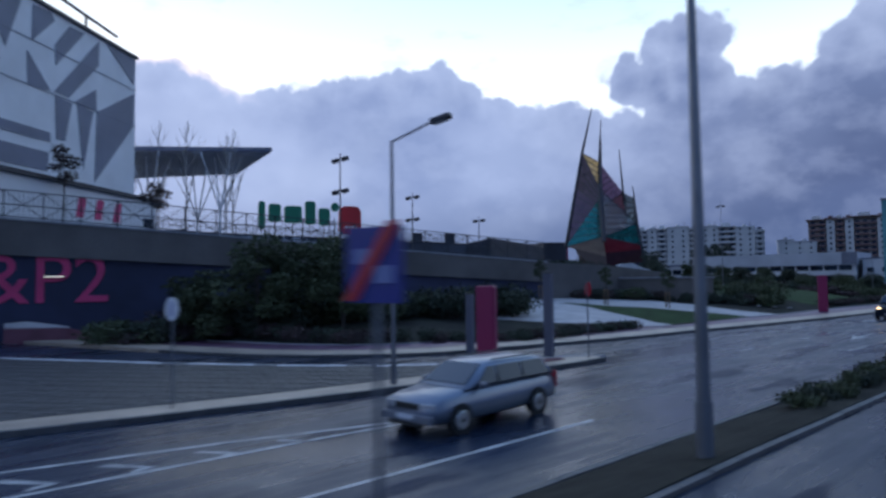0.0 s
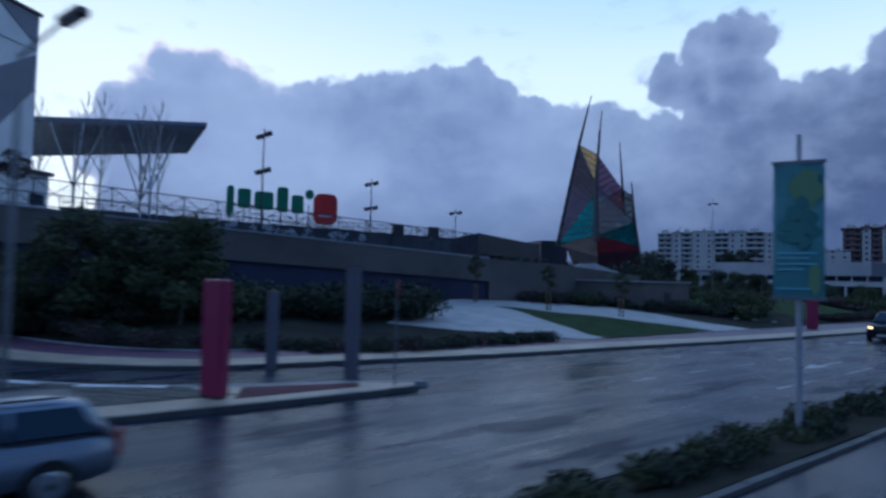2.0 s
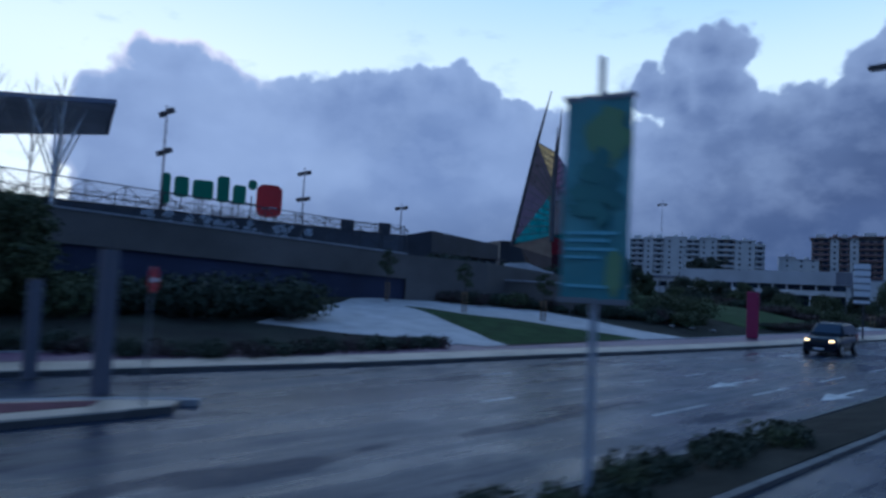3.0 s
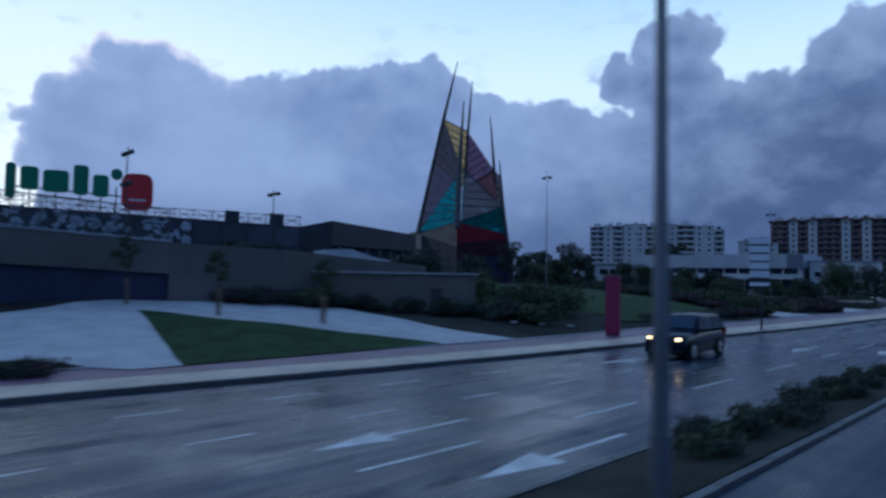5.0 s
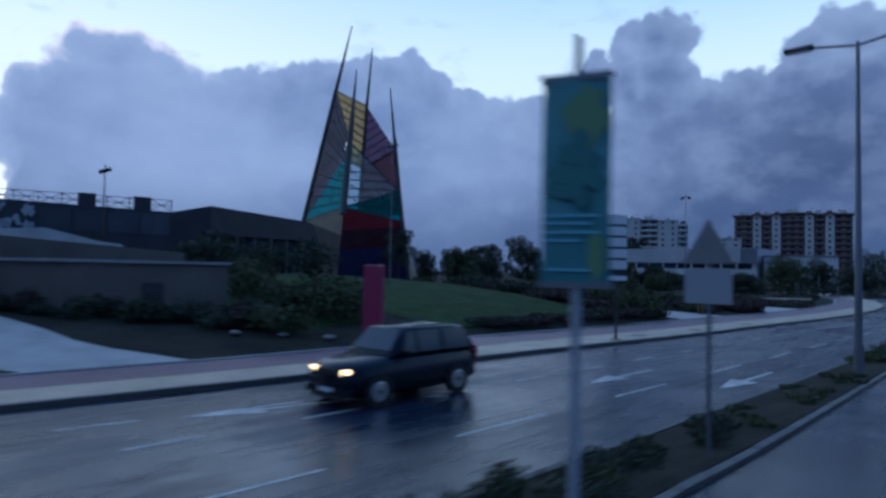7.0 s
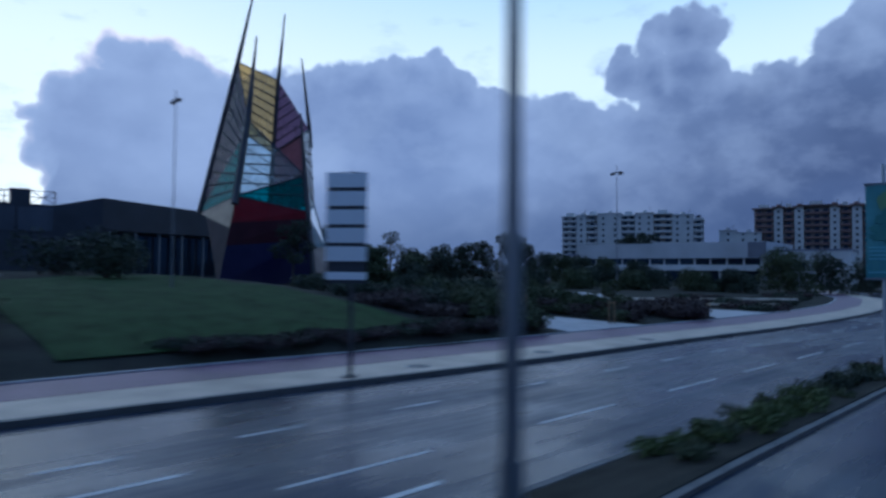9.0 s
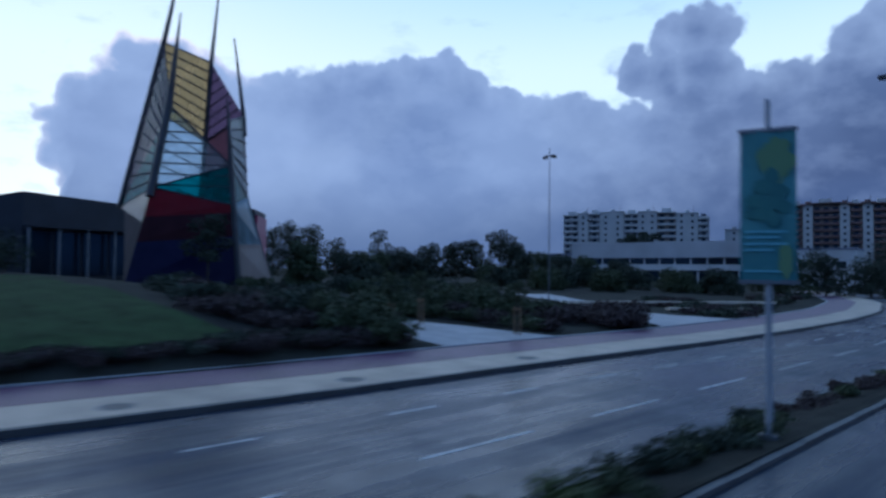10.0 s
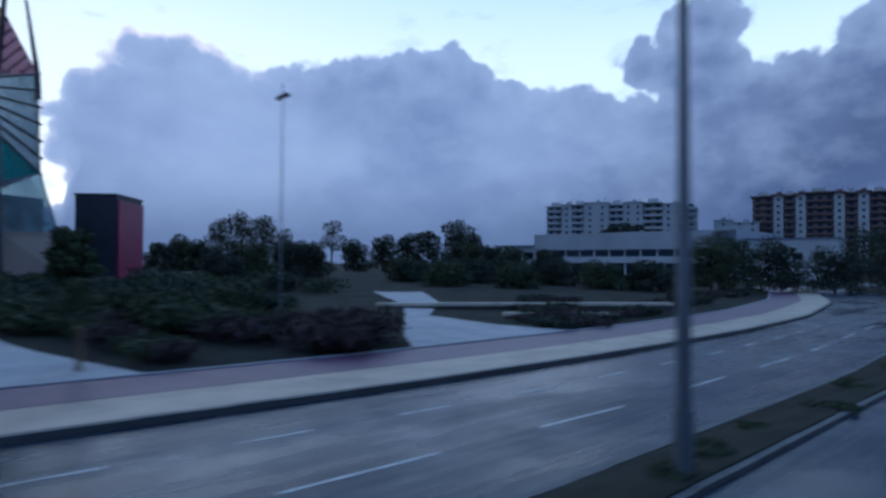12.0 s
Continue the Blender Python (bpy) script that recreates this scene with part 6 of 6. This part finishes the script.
for k in range(12):
    t = k / 11
    x, y = lerp((-20.4, 100.4), (-31.5, 98.2), t)
    shrub("low_hedge", x, y + rng.uniform(-0.1, 0.7), ground_z(x, y), 1.5, rng.uniform(0.7, 1.1), LEAF4 if k % 3 == 0 else LEAF2, 520, 0.1, "low dark shrub at the gravel's edge", group="shrubs beyond the gravel")
tree("young_tree", -54.0, 97.0, ground_z(-54.0, 97.0), 6.4, 2.0, LEAF, 1500, 0.16, "dark-leaved tree before the glass tower", trunk=0.10, bare=0.42, lumps=9)
# stones near the low wall
STONE = mat("pale_stone", (0.20, 0.19, 0.18), rough=0.85, vary=0.2, scale=6, bump=0.4)
for k in range(3):
    x, y = lerp((-23.4, 60.6), (-21.6, 64.0), k / 2)
    bm = bmesh.new()
    bmesh.ops.create_icosphere(bm, subdivisions=2, radius=rng.uniform(0.2, 0.4))
    for v in bm.verts:
        v.co *= 1 + 0.22 * noise.noise(v.co * 3 + Vector((k, 0, 0)))
        v.co.z *= 0.4
    ob = tagged(part("boulder", bm, STONE), "pale rough garden stone on the bank", "stone", "garden stones")
    ob.matrix_basis = pose(x + rng.uniform(-0.4, 0.4), y, ground_z(x, y) + 0.08)

# young staked trees on the gravel
for x, y, h in ((-34.6, 43.6, 3.6), (-29.9, 46.3, 3.2), (-26.4, 50.0, 3.2), (-20.2, 98.0, 2.6), (-25.4, 96.4, 2.8), (-23.3, 92.8, 2.6)):
    z = ground_z(x, y)
    tr = tree("young_tree", x, y, z, h, 0.75, LEAF2, 420, 0.10, "young staked tree with thin foliage", trunk=0.035, bare=0.55, lumps=6, group="young staked trees")
    st = thing("tree_stakes", pose(x, y, z), "pair of wooden stakes with a crossbar", "tree stake", "tree stakes")
    for s in (-0.18, 0.18):
        part("stake", rod((s, 0.05, -0.2), (s, 0.05, 1.35), 0.045, n=7), WOOD, st)
    part("crossbar", box(-0.24, 0.24, 0.0, 0.04, 1.18, 1.28), WOOD, st)

# hedge bank in front of the tower
for k in range(30):
    t = k / 29
    y = 73.5 + 17.5 * t
    x = edge(y) - 1.0 - rng.uniform(0, 0.5)
    shrub("low_hedge", x, y, ground_z(x, y), 1.4, 0.42 if y < 84 else 0.7, LEAF4 if k % 3 else LEAF, 420, 0.09, "low dark hedge plant beside the cycleway", group="low hedge plants")
for k in range(22):
    t = k / 21
    x, y = lerp((-26.0, 86.2), (-24.0, 91.5), t)
    x += rng.uniform(-9.0, 1.8)
    shrub("bank_shrub", x, y, ground_z(x, y), rng.uniform(1.8, 2.8), rng.uniform(0.7, 1.3), LEAF if k % 2 else LEAF4, 800, 0.13, "dark spreading shrub on the bank", group="shrubs before the tower")
for k in range(22):
    t = k / 21
    x, y = lerp((-30.0, 97.5), (edge(107) - 1.2, 107.0), t)
    x, y = x + rng.uniform(-2.6, 0.8), y + rng.uniform(-0.5, 1.8)
    shrub("bank_shrub", x, y, ground_z(x, y), rng.uniform(2.0, 3.0), rng.uniform(1.2, 2.2) * (1 - 0.35 * t), LEAF4 if t > 0.75 else LEAF2, 1000, 0.14, "tall green and russet shrub beside the gravel", group="shrubs beyond the gravel")
for x, y, w, h in ((-19.4, 106.6, 2.4, 1.5), (-20.8, 107.6, 2.6, 1.6), (-22.3, 108.6, 2.4, 1.4)):
    shrub("bank_shrub", x, y, ground_z(x, y), w, h, LEAF4, 1200, 0.12, "rounded russet shrub beside the gravel way", group="shrubs beyond the gravel")
for x, y, w, h in ((edge(91) - 1.3, 90.6, 2.6, 1.5), (-21.8, 89.4, 2.4, 1.6), (-24.0, 90.6, 2.6, 1.9)):
    shrub("bank_shrub", x, y, ground_z(x, y), w, h, LEAF2, 1200, 0.13, "dark spreading shrub on the bank", group="shrubs before the tower")
for k in range(16):
    x, y = lerp((-21.0, 119.5), (-31.0, 133.0), k / 15)
    shrub("low_hedge", x + rng.uniform(-1.5, 1.5), y + rng.uniform(-1, 1), ground_z(x, y), 2.0, 0.55, LEAF4 if k % 2 else LEAF, 500, 0.13, "dark low hedge beyond the gravel way", group="hedge by the gravel way")
for k in range(26):
    x, y = lerp((-19.5, 121.0), (-30.0, 168.0), k / 25)
    shrub("low_hedge", x - rng.uniform(0, 3), y, ground_z(x, y), 2.2, 0.55, LEAF4 if k % 3 == 0 else LEAF, 450, 0.14, "dark low hedge beyond the gravel way", group="hedge by the gravel way")

for k in range(34):
    x, y = rng.uniform(-58, -30), rng.uniform(100, 126)
    if inside_path(x, y) or (x > -40 and y > 112):
        continue
    shrub("bank_shrub", x, y, ground_z(x, y), rng.uniform(2.4, 3.8), rng.uniform(1.0, 2.0), LEAF if k % 3 else LEAF2, 900, 0.15, "dark spreading shrub in the park", group="shrubs of the park")
# low timber-topped walls beyond the gravel way
PALEWOOD = mat("pale_timber", (0.62, 0.52, 0.40), rough=0.7, vary=0.2, scale=8, bump=0.2)
for a, b, h in (((-32.4, 117.4), (-21.3, 133.6), 0.62), ((-24.0, 120.0), (-20.1, 125.2), 0.42)):
    tr_rail = thing("timber_rail", pose(0, 0, 0), "long pale timber beam on a low dark wall", "fence", "timber beams of the park")
    part("beam", slab([(a[0], a[1], h + 0.1), (b[0], b[1], h + 0.1), (b[0] - 0.5, b[1] + 0.3, h + 0.1), (a[0] - 0.5, a[1] + 0.3, h + 0.1)], 0.2), PALEWOOD, tr_rail, "pale timber beam")
    part("wall", slab([(a[0] - 0.25, a[1] + 0.15, -0.3), (b[0] - 0.25, b[1] + 0.15, -0.3), (b[0] - 0.25, b[1] + 0.15, h - 0.005), (a[0] - 0.25, a[1] + 0.15, h - 0.005)], 0.3), DARKKERB, tr_rail, "low dark wall")

# trees behind: a low belt before the long hall, then a far grove
for x, y, h, s, m in ((-53, 142, 3.0, 3.0, LEAF2), (-58, 152, 3.4, 3.0, LEAF), (-47, 147, 2.8, 2.8, LEAF2), (-50, 158, 3.4, 3.2, LEAF), (-42, 156, 3.2, 3.0, LEAF2),
                      (-60, 160, 3.8, 3.2, LEAF), (-37, 158, 3.4, 3.0, LEAF), (-34, 166, 5.6, 3.2, LEAF2), (-34, 172, 6.4, 3.6, LEAF2), (-30, 176, 6.0, 3.4, LEAF),
                      (-26, 182, 5.0, 3.2, LEAF), (-64, 146, 3.2, 3.0, LEAF), (-70, 150, 3.6, 3.2, LEAF2), (-22, 192, 8.2, 4.0, LEAF), (-28, 205, 8.8, 4.2, LEAF),
                      (-13, 196, 9.0, 4.2, LEAF), (-4, 200, 9.0, 4.4, LEAF), (8, 190, 9.5, 4.6, LEAF), (-51.0, 104.5, 4.4, 1.9, LEAF2),
                      (-76, 138, 4.6, 3.0, LEAF), (-84, 140, 4.8, 3.2, LEAF), (-60, 161.5, 4.6, 3.0, LEAF2), (-66, 163, 5.0, 3.0, LEAF), (-72, 166, 5.2, 3.2, LEAF2), (-78, 168, 5.6, 3.2, LEAF), (-55, 163, 4.2, 2.8, LEAF), (-72, 128, 4.2, 2.8, LEAF2), (-66, 122, 3.6, 2.8, LEAF)):
    tree("park_tree", x, y, ground_z(x, y), h * (0.8 if y < 165 and h < 4 else 1.0), s, m, 4200, 0.18, "dark rounded park tree", trunk=0.16, bare=0.10, lumps=13, group="trees of the park")
for x, y, h, s, m in ((-187.8, 173.7, 15.8, 5.5, LEAF), (-190.0, 181.0, 18.4, 6.5, LEAF), (-182.5, 184.9, 16.8, 5.5, LEAF), (-170.2, 150.2, 7.5, 4.5, LEAF), (-173.3, 156.4, 8.9, 5, LEAF2), (-176.4, 162.2, 8.5, 5, LEAF), (-165.8, 184.3, 8.2, 5, LEAF), (-163.0, 189.2, 7.6, 5, LEAF2), (-151.9, 197.2, 8.9, 5, LEAF), (-143.2, 200.7, 10.1, 5, LEAF), (-137.2, 205.0, 10.6, 4.8, LEAF), (-131.6, 207.2, 11.6, 4.4, LEAF), (-122.4, 209.6, 14.3, 5.2, LEAF), (-115.9, 209.0, 10.2, 4, LEAF)):
    tree("park_tree", x, y, 0.3, h, s, m, 3600, 0.34, "tall dark tree of the far grove", trunk=0.3, bare=0.08, lumps=14, group="trees of the far grove")
for x, y, h in ((-159.6, 194.7, 15.6), (-158.4, 178.1, 11.8)):
    tree("park_tree", x, y, 0.3, h, 4.2, LEAF, 1100, 0.30, "tall thin-leaved tree of the far grove", trunk=0.3, bare=0.45, lumps=9, group="trees of the far grove")
for x, y, h in ((-150, 330, 13), (-142, 326, 12), (-158, 334, 12)):
    tree("park_tree", x, y, 0.3, h + 8, 6, LEAF, 2400, 0.5, "dark tree before the apartment block", trunk=0.4, bare=0.2, group="trees of the park")
# trees behind the low wall and on the deck edge
for x, y, h in ((-37, 52, 1.4), (-41, 60, 1.8), (-38, 66, 2.4), (-46, 70, 2.6), (-50, 76, 3.2), (-43, 78, 3.0), (-56, 82, 3.4)):
    shrub("bank_shrub", x, y, max(ground_z(x, y), deck_z(x, y) if y < 68 else 0), 3.6, h, LEAF, 1100, 0.17, "dense dark shrub behind the wall", group="shrubs behind the wall")

# shrubs along the central reservation
for y0, y1, n, h, m in ((15.5, 32.0, 40, 0.50, LEAF), (42.8, 55.5, 34, 0.58, LEAF), (55.5, 61, 8, 0.40, LEAF), (61, 71, 10, 0.15, LEAF2),
                        (74.5, 82.0, 17, 0.42, LEAF3), (82, 88.5, 13, 0.45, LEAF), (88.5, 96, 9, 0.30, LEAF4), (96, 128, 14, 0.12, LEAF2)):
    for k in range(n):
        y = y0 + (y1 - y0) * (k + rng.uniform(0.2, 0.8)) / n
        tt = rng.uniform(0.25, 0.75) if h > 0.3 else rng.uniform(0.2, 0.85)
        xm, zm = bank(y, tt)
        shrub("median_shrub", xm, y, zm - 0.02, rng.uniform(0.5, 0.8), h * rng.uniform(0.6, 1.1), m if k % 4 else LEAF2, 300, 0.055,
              "small bushy plant in the planting strip", group="plants of the central reservation", lumps=4)
shrub("median_shrub", -5.3, 4.9, 0.25, 0.8, 0.5, LEAF2, 420, 0.055, "small bushy plant in the planting strip", group="plants of the central reservation")

# parked cars on the deck
for x, y, tn, m in ((-50.6, 22.5, 80, WHITE), (-50.0, 25.4, 80, SILVER), (-49.4, 28.3, 80, WHITE), (-54.5, 27.0, 80, WHITE), (-48.7, 31.2, 80, SILVER), (-52, 36, 80, WHITE), (-50.5, 40.5, 80, DARKSTEEL), (-49, 45, 80, SILVER), (-47.5, 49.5, 80, WHITE), (-44, 55, 80, WHITE), (-45, 59.5, 80, SILVER)):
    car("parked_car", pose(x, y, deck_z(x, y), 0, 0, tn), "parked car behind the parapet of the deck", m, 4.2, 1.7, 1.45, 0.86, 0.92, 1.0, 1.75, 3.6, 4.05, 0.3, False)

# setts of the island, kerb stones last
sett = mesh_of(box(-0.10, 0.10, -0.155, 0.155, -0.03, 0.012, 0.008), "sett")
sett.materials.append(COBBLE)


def inside(poly, x, y):
    c = False
    for (x0, y0), (x1, y1) in zip(poly, poly[1:] + poly[:1]):
        if (y0 > y) != (y1 > y) and x < (x1 - x0) * (y - y0) / (y1 - y0) + x0:
            c = not c
    return c


setts = []
row_u, row_v = (0.785, 0.62), (-0.62, 0.785)
row_turn = math.degrees(math.atan2(0.62, 0.785)) + 90
for i in range(-70, 110):
    for j in range(-80, 80):
        a, b = i * 0.25 + 0.17 * (i // 3), j * 0.34 + (0.17 if i % 2 else 0)
        x, y = -20.0 + row_u[0] * b + row_v[0] * a, 8.0 + row_u[1] * b + row_v[1] * a
        if y > -3 and all(inside(cob_poly, x + dx, y + dy) for dx in (-0.15, 0.15) for dy in (-0.15, 0.15)):
            setts.append((x, y))
setts.sort(key=lambda p: math.dist(p, (-17.5, 10)))
rest_v, rest_f = [], []
for k, (x, y) in enumerate(setts):
    dz, tw = random.uniform(-0.004, 0.006), random.uniform(-2, 2)
    if k < 300:
        ob = part("sett", sett, None, island)
        ob.matrix_basis = pose(x, y, 0.142 + dz, 0, 0, tw + row_turn)
    else:
        b0 = len(rest_v)
        for zz in (0.12, 0.150 + dz):
            rest_v += [(x + row_u[0] * p + row_v[0] * q, y + row_u[1] * p + row_v[1] * q, zz)
                       for p, q in ((-0.155, -0.1), (0.155, -0.1), (0.155, 0.1), (-0.155, 0.1))]
        rest_f += [tuple(b0 + q for q in f) for f in ((4, 5, 6, 7), (0, 1, 5, 4), (1, 2, 6, 5), (2, 3, 7, 6), (3, 0, 4, 7))]
rest = bpy.data.meshes.new("setts")
rest.from_pydata(rest_v, [], rest_f)
tagged(part("setts", rest, COBBLE, island), kind="stuff")

kerb_stones(FAR[45:], pave, DARKKERB)
kerb_stones(ISL_F[::-1], island, DARKKERB, 0.2)
kerb_stones(ISL_B[::-1], island, PALEKERB, 0.2)
kerb_stones([p for p in med_l if -20 < p[1] < 160], reserve, DARKKERB, -0.16)
kerb_stones([p for p in med_r if -20 < p[1] < 160], reserve, DARKKERB, 0.16, z=0.44)

# manhole covers in the pavement
for y in (79.0, 85.1, 92.6):
    x = float(np.interp(y, FARNP[90:, 1], FARNP[90:, 0])) - 1.1
    mh = thing("manhole_cover", pose(x, y, 0.146), "round dark iron manhole cover in the pavement", "manhole cover", "manhole covers")
    part("ring", rod((0, 0, -0.05), (0, 0, 0.004), 0.42, n=24), STEEL, mh, "iron ring")
    part("lid", rod((0, 0, -0.05), (0, 0, 0.009), 0.35, n=24), DARKSTEEL, mh, "dark iron lid")
